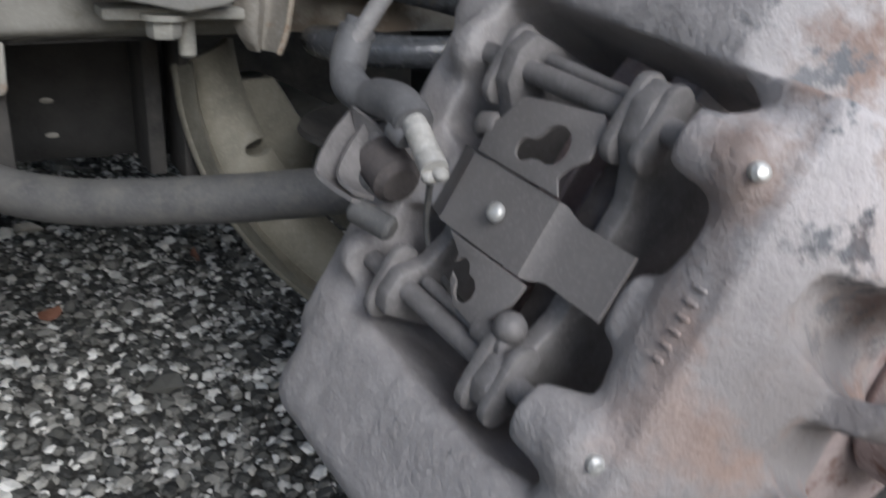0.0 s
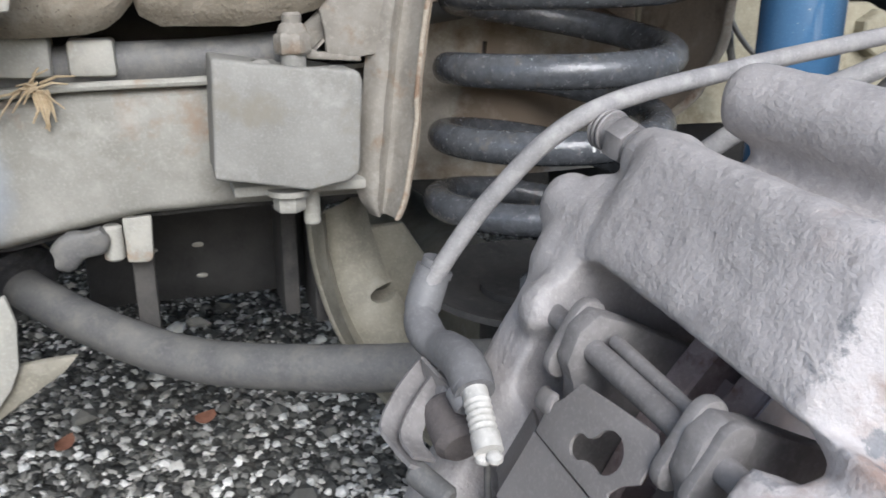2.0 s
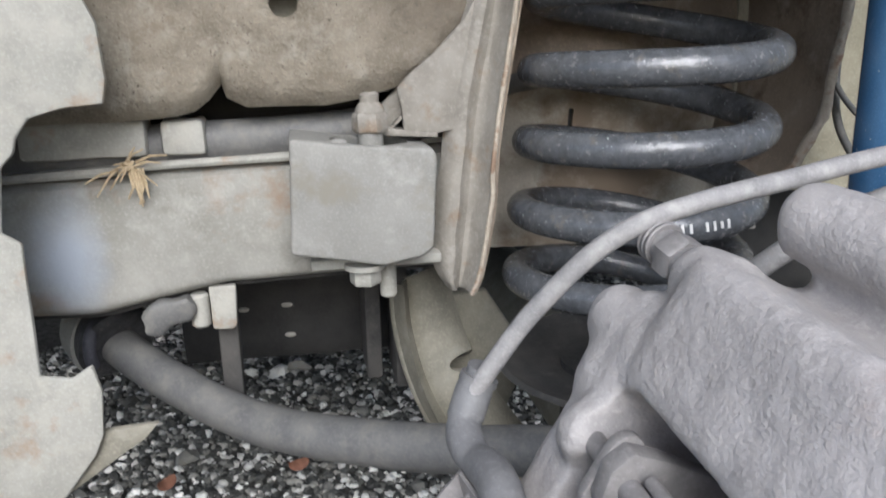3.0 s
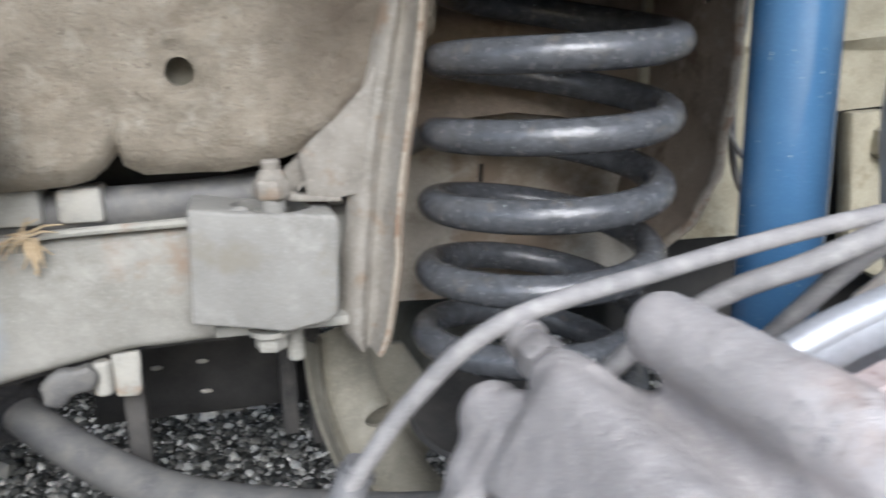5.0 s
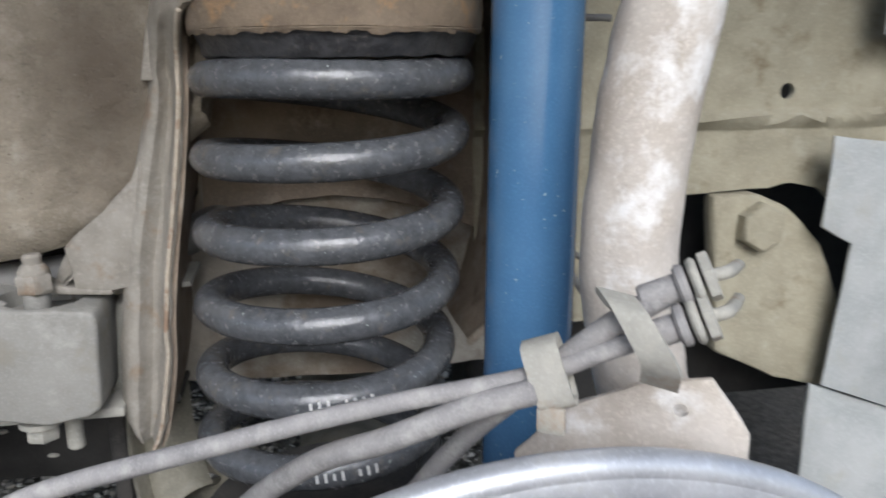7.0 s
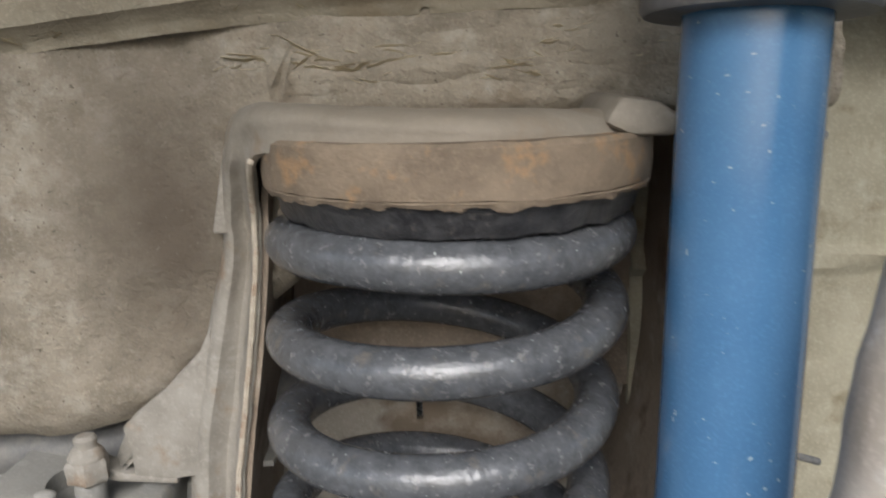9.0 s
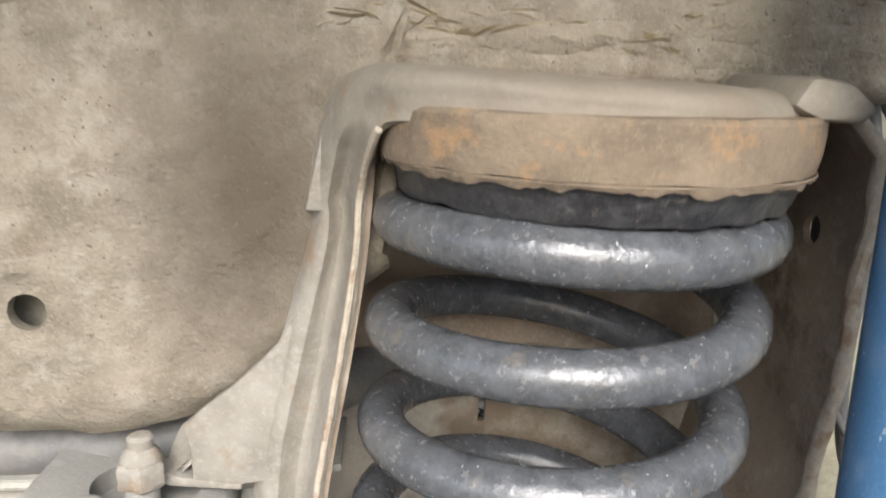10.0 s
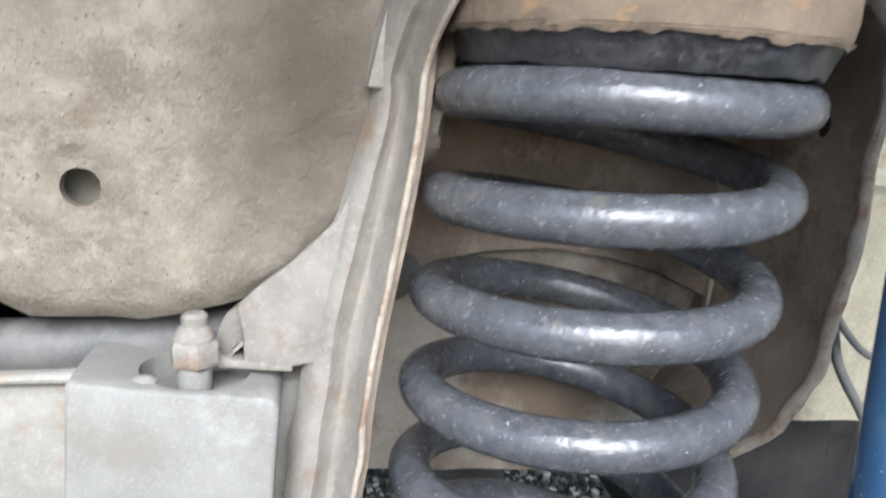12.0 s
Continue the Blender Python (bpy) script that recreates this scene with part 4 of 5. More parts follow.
bm = box(mm(40, -124, -72), mm(76, 62, 1.5), 0.011, 3, bm)                  # outer half
bm = box(mm(-80, -112, -72), mm(-50, 52, -2), 0.008, 3, bm)               # inner half
bm = box(mm(-72, -136, -66), mm(70, -86, 1), 0.011, 3, bm)                # lower bridge
bm = tube([mm(-88, 36, -11), mm(-60, 37, -13)], [0.0115, 0.014], 16, bm)  # ear
bm = tube([mm(-66, 62, -11), mm(-52, 61, -14)], [0.0095, 0.013], 16, bm)   # inlet boss
bm = tube([mm(-68, -98, -16), mm(-60, -66, -10)], [0.013, 0.012], 14, bm)
bm = tube([mm(72, -30, -40), mm(60, 30, -36)], [0.026, 0.03], 18, bm)     # outer cylinders
bm = tube([mm(60, -92, -38), mm(70, -60, -42)], [0.03, 0.026], 18, bm)
bm = box(mm(33, -46, -13), mm(56, -26, -1.5), 0.004, 3, bm)               # middle lands
bm = box(mm(-64, -50, -14), mm(-44, -20, -6), 0.004, 3, bm)
for qq in (6.7, -70):
    bm = tube([mm(33, qq, -2), mm(52, qq, -2)], 0.0115, 18, bm)           # pin bosses
    bm = tube([mm(-54, qq, -3), mm(-62, qq, -4)], 0.0105, 18, bm)
win = plate([mm(-55, 24), mm(-46, 28), mm(34, 26), mm(40, 20), mm(42, 14), mm(33, 14), mm(33, -1), mm(44, -3), mm(46, -16), mm(42, -24), mm(34, -26), mm(33, -46), mm(41, -47), mm(45, -58), mm(34, -62), mm(33, -78), mm(45, -80), mm(42, -87), mm(24, -90), mm(-40, -88), mm(-52, -82), mm(-55, -76), mm(-52, -62), mm(-56, -48), mm(-45, -44), mm(-44, -26), mm(-56, -20), mm(-56, -4), mm(-50, 6), mm(-55, 12)], -0.2, 0.1, 0.0, axis="z")
fall = plate([mm(27, 5), mm(50, -14), mm(79, -46), mm(130, -46), mm(130, 50), mm(27, 50)], 0.0275, 0.13, 0, axis="y")
fall2 = plate([mm(59, 4), mm(70, -8), mm(79, -30), mm(130, -30), mm(130, 50), mm(59, 50)], -0.16, 0.0285, 0, axis="y")
hollow = tube([mm(92, -16, -85), mm(81, -15, -36), mm(75, -14, -12)], [0.018, 0.014, 0.009], 24)   # valley between the cylinders
bm = baked(bm, cut=[win, fall, fall2, hollow], voxel=0.0022, smooth=4, after=0.0015)
bm = lumpy(bm, 0.0004, 100, 2.0)
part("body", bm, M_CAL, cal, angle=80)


def ring_plate(p0, p1, outline):
    return plate([mm(*o) for o in outline], p0 / 1000, p1 / 1000, 0.0014, axis="x")


for base_p, nm in ((-38, "inner_pad"), (13.5, "outer_pad")):
    outline = [(-80, -8), (-80, 2), (-74, 5), (-66, 4), (-60, -4), (-50, -8), (-14, -8), (-6, -3), (0, 4), (10, 6), (17, 3), (18, -8), (18, -50), (-80, -50)]
    b = ring_plate(base_p, base_p + 7, outline)
    pad = part(nm, b, M_PIN, cal, "brake pad with steel backing plate")
    f0 = base_p + 3 if base_p < 0 else base_p - 12
    part("lining", box(mm(f0, -74, -55), mm(f0 + (3.5 if base_p < 0 else 12), 12, -13), 0.002), M_PAD, pad, "dark friction lining")
    for qq in (6, -71):   # folded tabs that clip over the pin
        oval = [(qq + 7.5 * sg + 5.6 * math.cos(t), -0.8 + 5.6 * math.sin(t)) for sg, t0 in ((1, -90), (-1, 90)) for t in [radians(t0 + 22.5 * k) for k in range(9)]]
        part("pin_tab", ring_plate(base_p - 3.5, base_p + 0.5, oval), M_PIN, pad)
        if base_p > 0:
            part("pin_tab", ring_plate(base_p + 6, base_p + 9.5, [(a_ * 0.95 + qq * 0.05, b_ - 0.6) for a_, b_ in oval]), M_PIN, pad)
for qq, pe in ((6.8, 0), (-70, 2)):
    part("retaining_pin", rod(mm(-60, qq, -2), mm(46, qq, -2), 0.0035, 18), M_PIN, cal)
    part("wire_spring", rod(mm(-28, qq + 5.6, -4), mm(14, qq + 4.4, -4), 0.0021, 12), M_PIN, cal)
    part("pin_end", lumpy(rod(mm(47 + pe, qq + 1.2 * pe - 1.4, 1), mm(56.5 + pe, qq + 1.2 * pe - 1.4, 8 - 2 * pe), 0.0023, 14, None, 0.001), 0.0004, 300), M_ZINC, cal, "bright worn pin end")

# cross-shaped anti-rattle plate
cross = part("spring_plate", bmesh.new(), M_PLATE, cal, "bent brown steel anti-rattle plate")


def strip(prof, q0, q1):
    xs, hs = [p for p, _ in prof], [h for _, h in prof]
    return sheet(lambda u, v: mm(u, v * (0.8 if u > 9 else 1.0) - (6.7 if u > 9 else 0), interp(u, xs, hs)), xs, frange(q0, q1, 6), 0.0012)


PR = [(-46, -7), (-40, -4.5), (-34, -1), (-31.5, 1.4), (-20, 2), (0, 2), (7, 1.4), (8.5, -0.2), (14, -1.5), (33, -0.5), (35, -0.6)]
b = strip(PR, -45, -22)
part("blade", b, M_PLATE, cross)
up = plate([mm(-30, -21.3), mm(-31, -13), mm(-27, -8), mm(-24, -1), mm(-12, 1), mm(6, 3.5), mm(9, 1), mm(9.5, -9), mm(5, -13), mm(3, -17), mm(6.5, -21.3)], 0.0016, 0.0028, 0.0005, axis="z")
hole = tube([mm(-13, -14.2, -10), mm(-13, -14.2, 20)], 0.0036, 16)
hole = tube([mm(-4, -9.5, -10), mm(-4, -9.5, 20)], 0.0058, 20, hole)
hole = plate([mm(-15, -17.2), mm(-6, -14.9), mm(-1, -11), mm(-6, -4.6), mm(-11.5, -10.8)], -0.01, 0.02, 0, axis="z", bm=hole)
hole = baked(hole, voxel=0.0008, smooth=4)
part("upper_wing", baked(up, cut=hole), M_PLATE, cross)
dn = plate([mm(-24, -45.7), mm(-16, -50), mm(-14, -58), mm(-8, -63), mm(4, -64), mm(8, -57), mm(11, -52), mm(12, -45.7)], 0.0010, 0.0022, 0.0005, axis="z")
hole = tube([mm(-12, -53, -10), mm(-12, -53, 20)], 0.0035, 16)
hole = tube([mm(-7, -57, -10), mm(-7, -57, 20)], 0.0042, 16, hole)
part("lower_wing", baked(dn, cut=baked(hole, voxel=0.0008)), M_PLATE, cross)
part("tongue", tube(smooth_path([mm(-40, -14.5, -3), mm(-36, -13.5, 1), mm(-30, -12, 2)], 5), 0.0035, 12, squash=0.6), M_PLATE, cross)
part("rivet", blob(mm(-9, -33.5, 4.4), 0.0030, 16, None, (1, 1, 0.75)), M_ZINC, cross, "bright domed rivet")
part("clip_end", lumpy(rod(mm(2, -63.5, -1), mm(17, -62, 0), 0.0040, 14, None, 0.0012), 0.0003, 200), M_PIN, cal)
part("clip_knob", blob(mm(14, -57.5, 1.5), 0.0048, 14), M_PIN, cal)
# cast lettering on the rim, unreadable
for k in range(6):
    part("cast_mark", box(mm(53 + 0.2 * k, -23.3 - 3.7 * k, 0.4), mm(56.8, -22.0 - 3.7 * k, 2.4), 0.0004, 1), M_CAL, cal)
# hose union
un = part("union", rod(mm(-84, 64, -8), mm(-62, 62, -11), 0.0055, 18, None, 0.001), M_PIN, cal, "brass-grey hose union")
part("union_nut", hexnut(mm(-74, 63, -9.5), (13, -1, -2), 0.0078, 0.008), M_PIN, un)
for k in range(3):
    part("union_ring", rod(mm(-82 - 2.4 * k, 64, -8.2), mm(-80.8 - 2.4 * k, 64, -8.4), 0.0072, 18, None, 0.0004), M_PIN, un)

# ---- brake disc and dust shield ----
disc = thing("brake_disc", "rusty ventilated brake disc with bright worn face", "brake disc", m=MC, base=(-0.01, -0.02, -0.21))
DC = Vector((0, -0.016, -0.208))
R_D = 0.178


def wheel(p, r, t):
    return (p, DC.y + r * math.sin(t), DC.z + r * math.cos(t))


def ring(p0, p1, r0, r1, t0=0.0, t1=2 * math.pi, n=120, bev=0.0):
    out = bmesh.new()
    loops = []
    closed = t1 - t0 > 6.28
    for i in range(n if closed else n + 1):
        t = t0 + (t1 - t0) * i / n
        loops.append([out.verts.new(wheel(p, r, t)) for p, r in ((p0, r0), (p0, r1 - bev), (p0 + bev, r1), (p1 - bev, r1), (p1, r1 - bev), (p1, r0))])
    m = len(loops)
    for i in range(m if closed else m - 1):
        a, b = loops[i], loops[(i + 1) % m]
        for k in range(6):
            out.faces.new((a[k], a[(k + 1) % 6], b[(k + 1) % 6], b[k]))
    if not closed:
        out.faces.new(loops[0])
        out.faces.new(loops[-1][::-1])
    return out


part("inner_plate", ring(-0.031, -0.0205, 0.08, R_D, bev=0.001), M_DISC, disc)
part("outer_plate", ring(-0.0105, 0.0, 0.08, R_D, bev=0.001), M_DISC, disc)
part("friction_face", ring(0.0, 0.0006, 0.085, R_D - 0.002), M_DISCF, disc, "bright worn friction face")
for k in range(44):
    t = k * 2 * math.pi / 44
    o = bmesh.new()
    bmesh.ops.create_cube(o, size=1)
    for v in o.verts:
        r = 0.128 + v.co.z * 0.08
        w = v.co.y * 0.0155
        v.co = Vector(wheel(-0.0155 + v.co.x * 0.0115, r, t + w / r))
    part("vane", o, M_DISC, disc)
part("hat", ring(-0.02, 0.045, 0.03, 0.083, bev=0.004), M_DISC, disc)
part("hub", ring(0.045, 0.075, 0.004, 0.045, bev=0.004), M_DISC, disc)

shield = thing("dust_shield", "silvery galvanised brake dust shield with rolled rim", "dust shield", m=MC, base=(-0.05, 0.0, -0.21))
SR = 0.194


def sp(p, r, t):
    return Vector((p, -0.02 + r * math.sin(t), -0.226 + r * math.cos(t)))


T0, T1 = radians(38), radians(215)
SECT = [(-0.046, SR - 0.012), (-0.046, SR - 0.003), (-0.048, SR), (-0.052, SR + 0.001), (-0.058, SR), (-0.0605, SR - 0.004), (-0.061, SR - 0.03), (-0.06, 0.1)]
part("rolled_rim", tube([sp(-0.052, SR - 0.0015, t) for t in frange(T0, T1, 90)], 0.0058, 12), M_SHIELD, shield, "smooth rolled silver rim")
part("backing", sheet(lambda t, k: tuple(sp(*SECT[int(k)], t)), frange(T0, T1, 90), range(len(SECT)), 0.0014), M_SHIELD, shield)

# ---- hoses ----
hose = thing("brake_hose", "dusty grey rubber brake hose over the caliper", "hose", m=MW, base=(-0.022, 0.283, 0.529))
HP = smooth_path([(-0.022, 0.283, 0.527), (-0.0014, 0.2917, 0.5581), (0.0279, 0.2977, 0.5857), (0.0766, 0.3279, 0.5985), (0.1188, 0.358, 0.606), (0.165, 0.38, 0.615), (0.188, 0.385, 0.625), (0.2075, 0.388, 0.634)], 10)
part("hose", tube(HP, 0.0033, 16), M_HOSE, hose)
BOOT = smooth_path([(-0.0218, 0.2875, 0.5295), (-0.0235, 0.284, 0.5225), (-0.0235, 0.2775, 0.5155), (-0.0175, 0.2695, 0.5115), (-0.0095, 0.2615, 0.5125), (-0.0035, 0.2535, 0.5125), (0.001, 0.2455, 0.5095)], 6)
boot = part("elbow_boot", tube(BOOT, [interp(i, [0, 3, 9, 10, 14, 17, 20, 22, 26, 33, 36], [0.0061, 0.0065, 0.0064, 0.0058, 0.0065, 0.0062, 0.0056, 0.0064, 0.0067, 0.0068, 0.0066]) for i in range(37)], 20), M_BOOT, hose, "grey moulded rubber elbow boot")
part("collar", tube([(-0.0203, 0.2886, 0.5345), (-0.0214, 0.2882, 0.5305)], [0.0051, 0.0053], 20, round_end=False), M_BOOT, boot)
part("collar", tube([(-0.0212, 0.2882, 0.5312), (-0.0219, 0.2876, 0.5288)], [0.0066, 0.0068], 20, round_end=False), M_BOOT, boot)
part("socket_rim", tube([(-0.0003, 0.2484, 0.5112), (0.0019, 0.2440, 0.5088)], [0.0067, 0.0063], 24, round_end=False), M_BOOT, boot)
part("mould_mark", box((-0.0262, 0.2790, 0.5222), (-0.0232, 0.2800, 0.5230), 0.0002, 1), M_DARK, boot)
part("clip_lug", tube([(-0.0035, 0.2475, 0.5065), (-0.001, 0.243, 0.504)], [0.0046, 0.0036], 14), M_BOOT, boot)
a0, a1 = Vector((0.0015, 0.2445, 0.5095)), Vector((0.0092, 0.2275, 0.4993))
n_th = 60
tp = [a0.lerp(a1, i / n_th) for i in range(n_th + 1)]
tr = [0.0040 if i < 14 else (0.0043 - 0.00022 * ((i - 14) % 6) if (i - 14) % 6 < 4 else 0.0029) if i < 44 else 0.0044 for i in range(n_th + 1)]
part("threaded_tip", tube(tp, tr, 18, round_end=False), M_WHITE, hose, "white worn ribbed tip")
part("tip_prong", blob(tuple(a1 + Vector((0.0018, -0.001, -0.0008))), 0.0027, 10, None, (1, 1, 0.8)), M_WHITE, hose)
part("tip_prong", blob(tuple(a1 + Vector((-0.0015, 0.0, -0.0022))), 0.0027, 10, None, (1, 1, 0.8)), M_WHITE, hose)
part("wire", tube(smooth_path([(0.0085, 0.2285, 0.4985), (0.0075, 0.236, 0.487), (0.0075, 0.24, 0.475), (0.0105, 0.238, 0.4655), (0.018, 0.2285, 0.458), (0.026, 0.219, 0.4545)], 8), 0.0011, 10), M_BAR, hose, "thin dark sensor wire")

# wire-form bracket behind the boot
wb = thing("sensor_bracket", "dark pressed bracket holding the sensor lead to the caliper", "bracket", m=MW, base=(-0.02, 0.26, 0.49))


def ribbon(pts, wide, thick, n=5):
    P, wide = smooth_path(pts, n), Vector(wide)
    return sheet(lambda i, v: tuple(P[int(i)] + wide * (v - 0.5)), range(len(P)), frange(0, 1, 4), thick)


part("bracket_plate", ribbon([(-0.0165, 0.271, 0.507), (-0.0235, 0.259, 0.4985), (-0.027, 0.2495, 0.489), (-0.0205, 0.2425, 0.4852), (-0.0135, 0.2365, 0.4835)], (0.006, 0.004, -0.004), 0.0014), M_PIN, wb)
part("bracket_arm", ribbon([(-0.0115, 0.263, 0.504), (-0.016, 0.2535, 0.4975), (-0.0185, 0.2455, 0.490), (-0.0125, 0.2395, 0.4865)], (0.006, 0.004, -0.003), 0.0014), M_PIN, wb)
part("bracket_back", ribbon([(-0.0185, 0.2645, 0.503), (-0.012, 0.2595, 0.5), (-0.006, 0.258, 0.4955)], (0.001, 0.002, -0.012), 0.0014), M_PIN, wb)
part("bush", tube([(-0.010, 0.258, 0.4935), (-0.003, 0.247, 0.489)], [0.0085, 0.0085], 18), M_PAD, wb, "reddish bush")
part("lower_bar", tube([(-0.0155, 0.2385, 0.4815), (-0.004, 0.2325, 0.478)], 0.0042, 12), M_BAR, wb)
part("stay", tube([(-0.012, 0.262, 0.50), (0.004, 0.262, 0.492), (0.012, 0.258, 0.49)], 0.006, 12), M_PIN, wb)

hose2 = thing("brake_hose", "thin dusty hose clipped beside the brake hose", "hose", m=MW, base=(0.136, 0.385, 0.579))
part("hose", tube(smooth_path([(0.10, 0.40, 0.53), (0.136, 0.39, 0.579), (0.16, 0.387, 0.605), (0.185, 0.387, 0.629), (0.198, 0.389, 0.639), (0.207, 0.392, 0.645)], 8), 0.004, 14), M_HOSE, hose2)
hose3 = thing("vent_hose", "pale thick hose behind the caliper", "hose", m=MW, base=(0.064, 0.36, 0.553))
part("hose", tube(smooth_path([(0.04, 0.37, 0.51), (0.058, 0.362, 0.548), (0.093, 0.36, 0.579), (0.124, 0.362, 0.594), (0.15, 0.37, 0.606), (0.168, 0.376, 0.612)], 8), 0.0044, 16), M_HOSE, hose3)
for (px, py, pz) in ((0.2085, 0.388, 0.6345), (0.2075, 0.392, 0.646)):
    f = thing("hose_fitting", "dusty crimped hose fitting with hexagon", "fitting", m=MW, base=(px, py, pz), group="hose fittings")
    ax_ = Vector((0.9, 0.15, 0.4)).normalized()
    p0 = Vector((px, py, pz))
    part("ferrule", rod(p0 - ax_ * 0.010, p0 + ax_ * 0.004, 0.0046, 16, None, 0.0008), M_HOSE, f)
    part("boot_ring", rod(p0 + ax_ * 0.002, p0 + ax_ * 0.0055, 0.0068, 18, None, 0.001), M_HOSE, f)
    part("boot_ring", rod(p0 + ax_ * 0.0065, p0 + ax_ * 0.0095, 0.0075, 18, None, 0.001), M_BEAM, f)
    part("serrated_nut", hexnut(p0 + ax_ * 0.012, ax_, 0.0082, 0.0035), M_BEAM, f)
    part("pipe", tube(smooth_path([p0 + ax_ * 0.013, p0 + ax_ * 0.018 + Vector((0, 0.006, -0.002)), p0 + ax_ * 0.02 + Vector((0.0, 0.05, -0.012))], 6), 0.0022, 10), M_BEAM, f)


def clip(c, ax_, up_, w, h, t, name, label):
    ob = thing(name, label, "clip", m=MW, base=tuple(c))
    ax_, up_ = Vector(ax_).normalized(), Vector(up_).normalized()
    up_ = (up_ - ax_ * up_.dot(ax_)).normalized()
    sd = ax_.cross(up_)
    fn = lambda a, s: tuple(Vector(c) + ax_ * (s - 0.5) * w + up_ * h * math.copysign(abs(math.cos(a)) ** 0.6, math.cos(a)) + sd * t * math.copysign(abs(math.sin(a)) ** 0.6, math.sin(a)))
    part("band", sheet(fn, frange(0, 2 * math.pi, 28), frange(0, 1, 4), 0.0016), M_BEAM, ob)
    return ob, ax_, up_, sd


o1, e1, e2, e3 = clip((0.172, 0.383, 0.6165), (1, 0.2, 0.35), (-0.3, 0, 1), 0.012, 0.012, 0.0075, "hose_clip", "pale steel band clip round two hoses")
part("clip_tail", box((0.1695, 0.376, 0.598), (0.179, 0.379, 0.607), 0.001), M_BEAM, o1)
o2 = thing("hose_bracket", "pale curved bracket strap holding the hoses", "bracket", m=MW, base=(0.2, 0.385, 0.63))
HB = smooth_path([(0.191, 0.386, 0.645), (0.197, 0.377, 0.642), (0.203, 0.375, 0.633), (0.207, 0.377, 0.624), (0.206, 0.385, 0.615)], 4)
part("strap", sheet(lambda s, v: tuple(HB[int(s)] + Vector((0.012 * (v - 0.5), 0.002, -0.002 * (v - 0.5)))), range(17), frange(0, 1, 5), 0.0022), M_BEAM, o2)
tp_ = plate([(0.150, 0.566), (0.17, 0.588), (0.196, 0.602), (0.221, 0.608), (0.234, 0.588), (0.236, 0.56), (0.15, 0.55)], 0.418, 0.4215, 0.001)
part("foot_plate", baked(lumpy(cut_up(tp_, 0.01), 0.001, 50), cut=rod((0.211, 0.3, 0.594), (0.211, 0.5, 0.594), 0.0026, 12)), M_TUBE, o2, "chalky triangular foot plate with a hole")

# ---- pale curved tube and right side ----
bm = tube(smooth_path([(0.4326, 0.3005, 0.8214), (0.4232, 0.3005, 0.7779), (0.4185, 0.3005, 0.7453), (0.408, 0.3005, 0.6968), (0.4033, 0.3005, 0.6418), (0.4058, 0.3005, 0.6078), (0.4167, 0.3005, 0.5607)], 10), 0.0199, 28)
solo("curved_tube", lumpy(bm, 0.0012, 40), M_TUBE, "thick curved steel tube with chalky white chipped paint", "tube")

rw = thing("frame_plate", "beige undercoated frame plate beside the tower", "frame plate", base=(0.6, 0.545, 0.6))


def fpl(u, v):
    lo = interp(u, [0.39, 0.53, 0.535, 0.5868, 0.6166, 0.6328, 0.6589, 0.6884, 0.7, 0.8], [0.522, 0.519, 0.6134, 0.6154, 0.6159, 0.6203, 0.6147, 0.5899, 0.5899, 0.5899])
    z = lo + v * (0.80 - lo)
    return (u, 0.545 - 0.0025 * noise.fractal(Vector((u, 9, z)) * 24, 1.0, 2.0, 4) - 0.006 * math.exp(-((z - 0.668) / 0.003) ** 2), z)


part("side", baked(sheet(fpl, frange(0.39, 0.95, 90), frange(0, 1, 70), 0.005), cut=rod((0.626, 0.4, 0.688), (0.626, 0.7, 0.688), 0.006, 14)), M_FRAME, rw)
lug = lumpy(cut_up(plate([(0.5671, 0.6139), (0.6039, 0.6141), (0.6297, 0.6024), (0.6585, 0.5745), (0.6785, 0.5331), (0.6841, 0.4804), (0.6744, 0.4545), (0.6321, 0.4642), (0.579, 0.49)], 0.53, 0.548, 0.004), 0.015), 0.0016, 35)
part("lug", lug, M_FRAME, rw, "rounded beige mounting lug")
part("lug_bolt", lumpy(cut_up(hexnut((0.6043, 0.5255, 0.5901), (0, 1, 0), 0.0185, 0.014), 0.006), 0.001, 60), M_FRAME, rw, "large caked bolt head")
# black sheet put in for the shade between lug and heat shield
part("hollow", box((0.53, 0.60, 0.42), (0.75, 0.61, 0.66), 0.002), M_SHADE, rw, "black sheet for the shade behind the lug")

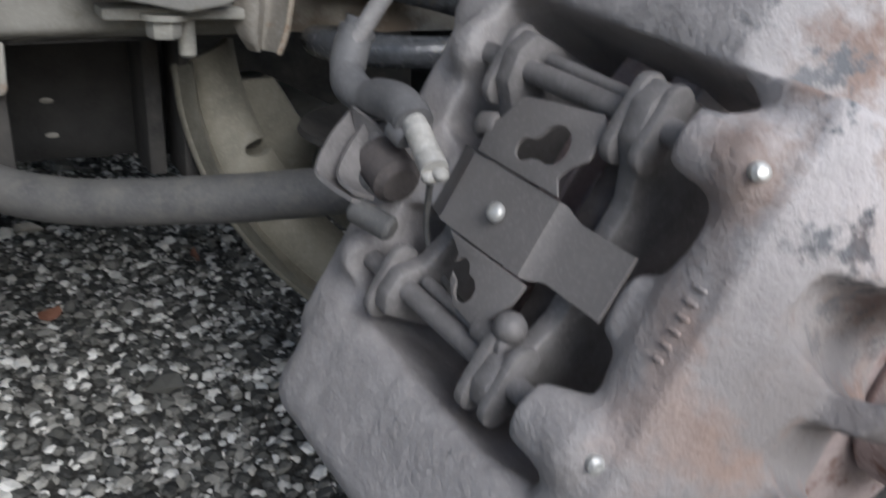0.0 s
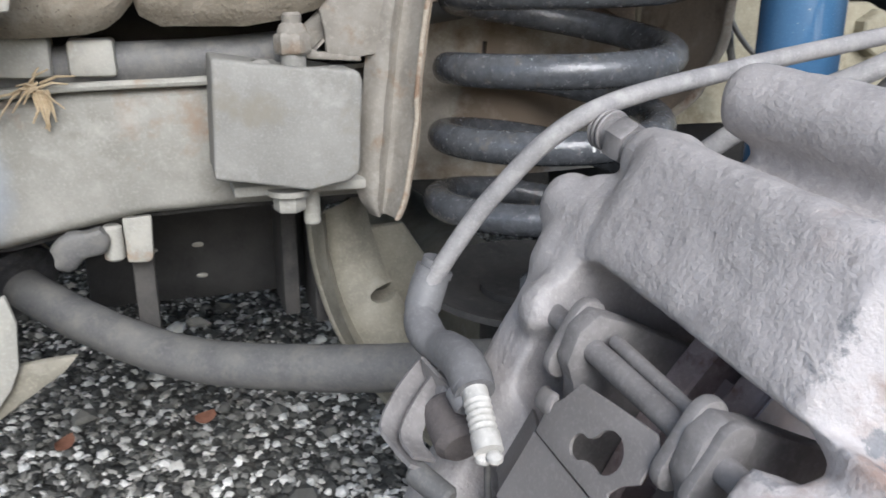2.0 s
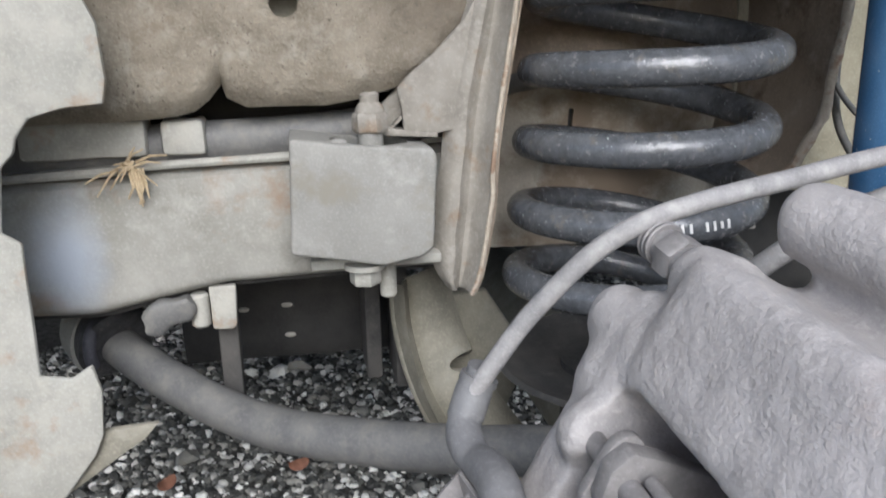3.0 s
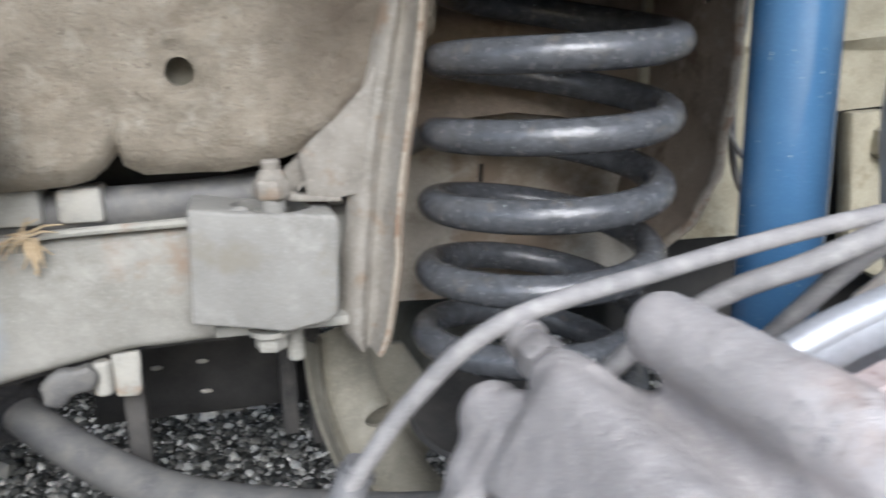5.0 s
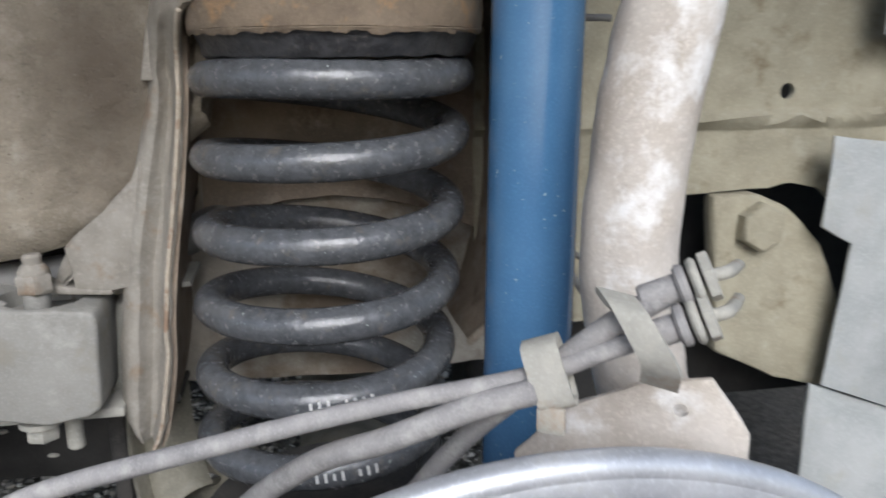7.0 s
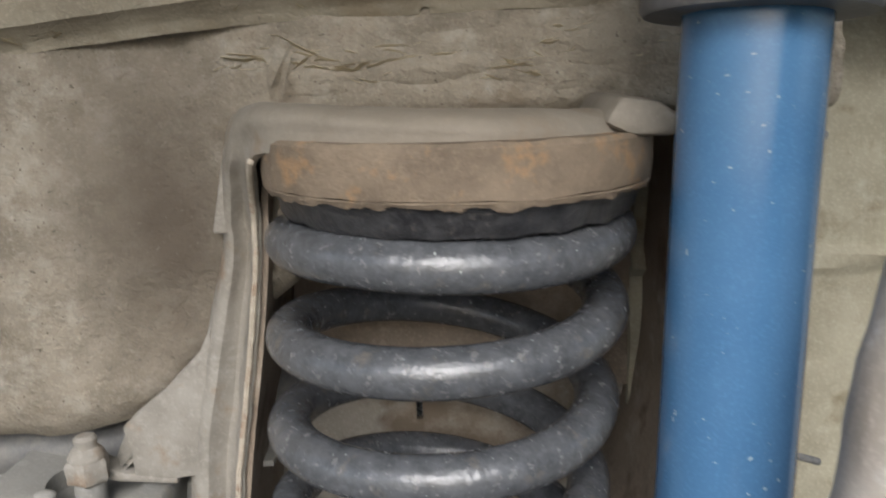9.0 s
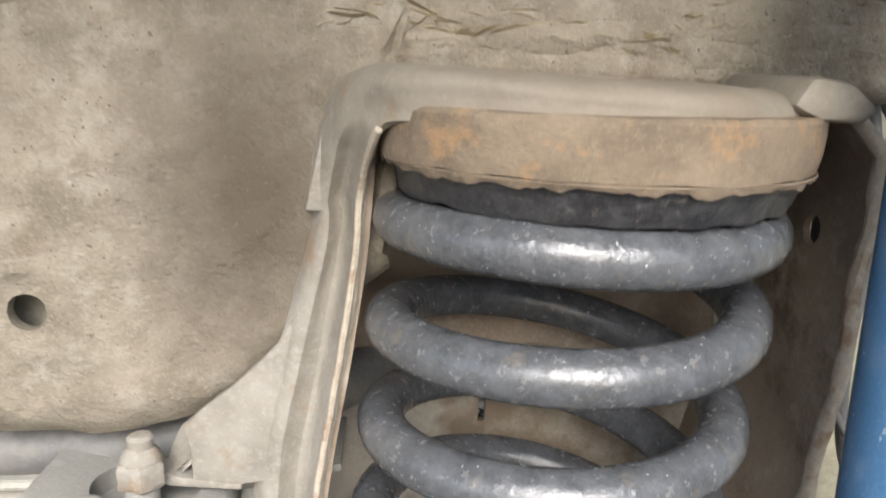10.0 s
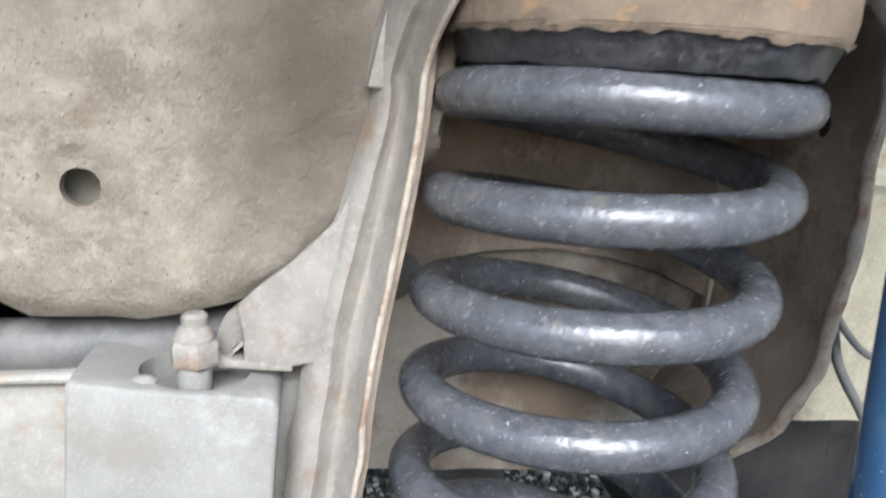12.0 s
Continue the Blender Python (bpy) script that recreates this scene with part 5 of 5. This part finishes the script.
hsd = thing("heat_shield", "dull grey aluminium heat shield sheet, creased", "heat shield", base=(0.72, 0.507, 0.42))
HS = [(0.645, 0.658), (0.70, 0.652), (0.735, 0.651), (0.742, 0.72), (0.674, 0.727), (0.676, 0.80), (0.95, 0.80), (0.95, 0.40), (0.80, 0.412), (0.664, 0.463), (0.656, 0.466), (0.668, 0.578), (0.642, 0.592)]
part("sheet", lumpy(cut_up(plate(HS, 0.507, 0.5095, 0.0006), 0.02), 0.0016, 18, 4.0), M_HEAT, hsd)
part("lower_sheet", lumpy(cut_up(plate([(0.65, 0.466), (0.664, 0.461), (0.80, 0.41), (0.95, 0.40), (0.95, 0.3), (0.65, 0.3)], 0.512, 0.5145, 0.0006), 0.02), 0.0014, 20, 6.0), M_HEAT, hsd)
hb = part("bolt", hexnut((0.744, 0.502, 0.494), (0, 1, 0), 0.0085, 0.008), M_BEAM, hsd, "zinc bolt with washer")
part("washer", rod((0.744, 0.5035, 0.494), (0.744, 0.506, 0.494), 0.0165, 28), M_BEAM, hb)
hb2 = part("bolt", hexnut((0.782, 0.502, 0.76), (0, 1, 0), 0.0085, 0.008), M_DARK, hsd)

# thin lines and cables behind the damper
for k, pts in enumerate(([(0.43, 0.50, 0.76), (0.436, 0.49, 0.70), (0.432, 0.49, 0.64), (0.445, 0.5, 0.58), (0.47, 0.5, 0.54)], [(0.42, 0.51, 0.80), (0.445, 0.505, 0.745), (0.47, 0.5, 0.738)], [(0.415, 0.5, 0.66), (0.43, 0.49, 0.61), (0.45, 0.49, 0.585), (0.48, 0.5, 0.57)])):
    solo("brake_line", tube(smooth_path(pts, 8), 0.0028 - 0.0004 * k, 10), M_BAR, "thin dark line behind the shock absorber", "line")

# filler block with bolt and flange; shade beyond the tower is its black colour
mount = thing("dark_filler", "filler block with a bolt, coloured black for the shade beyond the tower", "bracket", base=(0.45, 0.62, 0.45))
part("block", lumpy(cut_up(box((0.40, 0.60, 0.40), (0.56, 0.70, 0.60), 0.008), 0.03), 0.003, 20), M_SHADE, mount)
part("bolt", hexnut((0.435, 0.597, 0.545), (0, 1, 0), 0.009, 0.01), M_BEAM, mount, "small pale bolt")
part("flange", rod((0.47, 0.588, 0.555), (0.47, 0.60, 0.555), 0.022, 24, None, 0.002), M_RUBBER, mount)
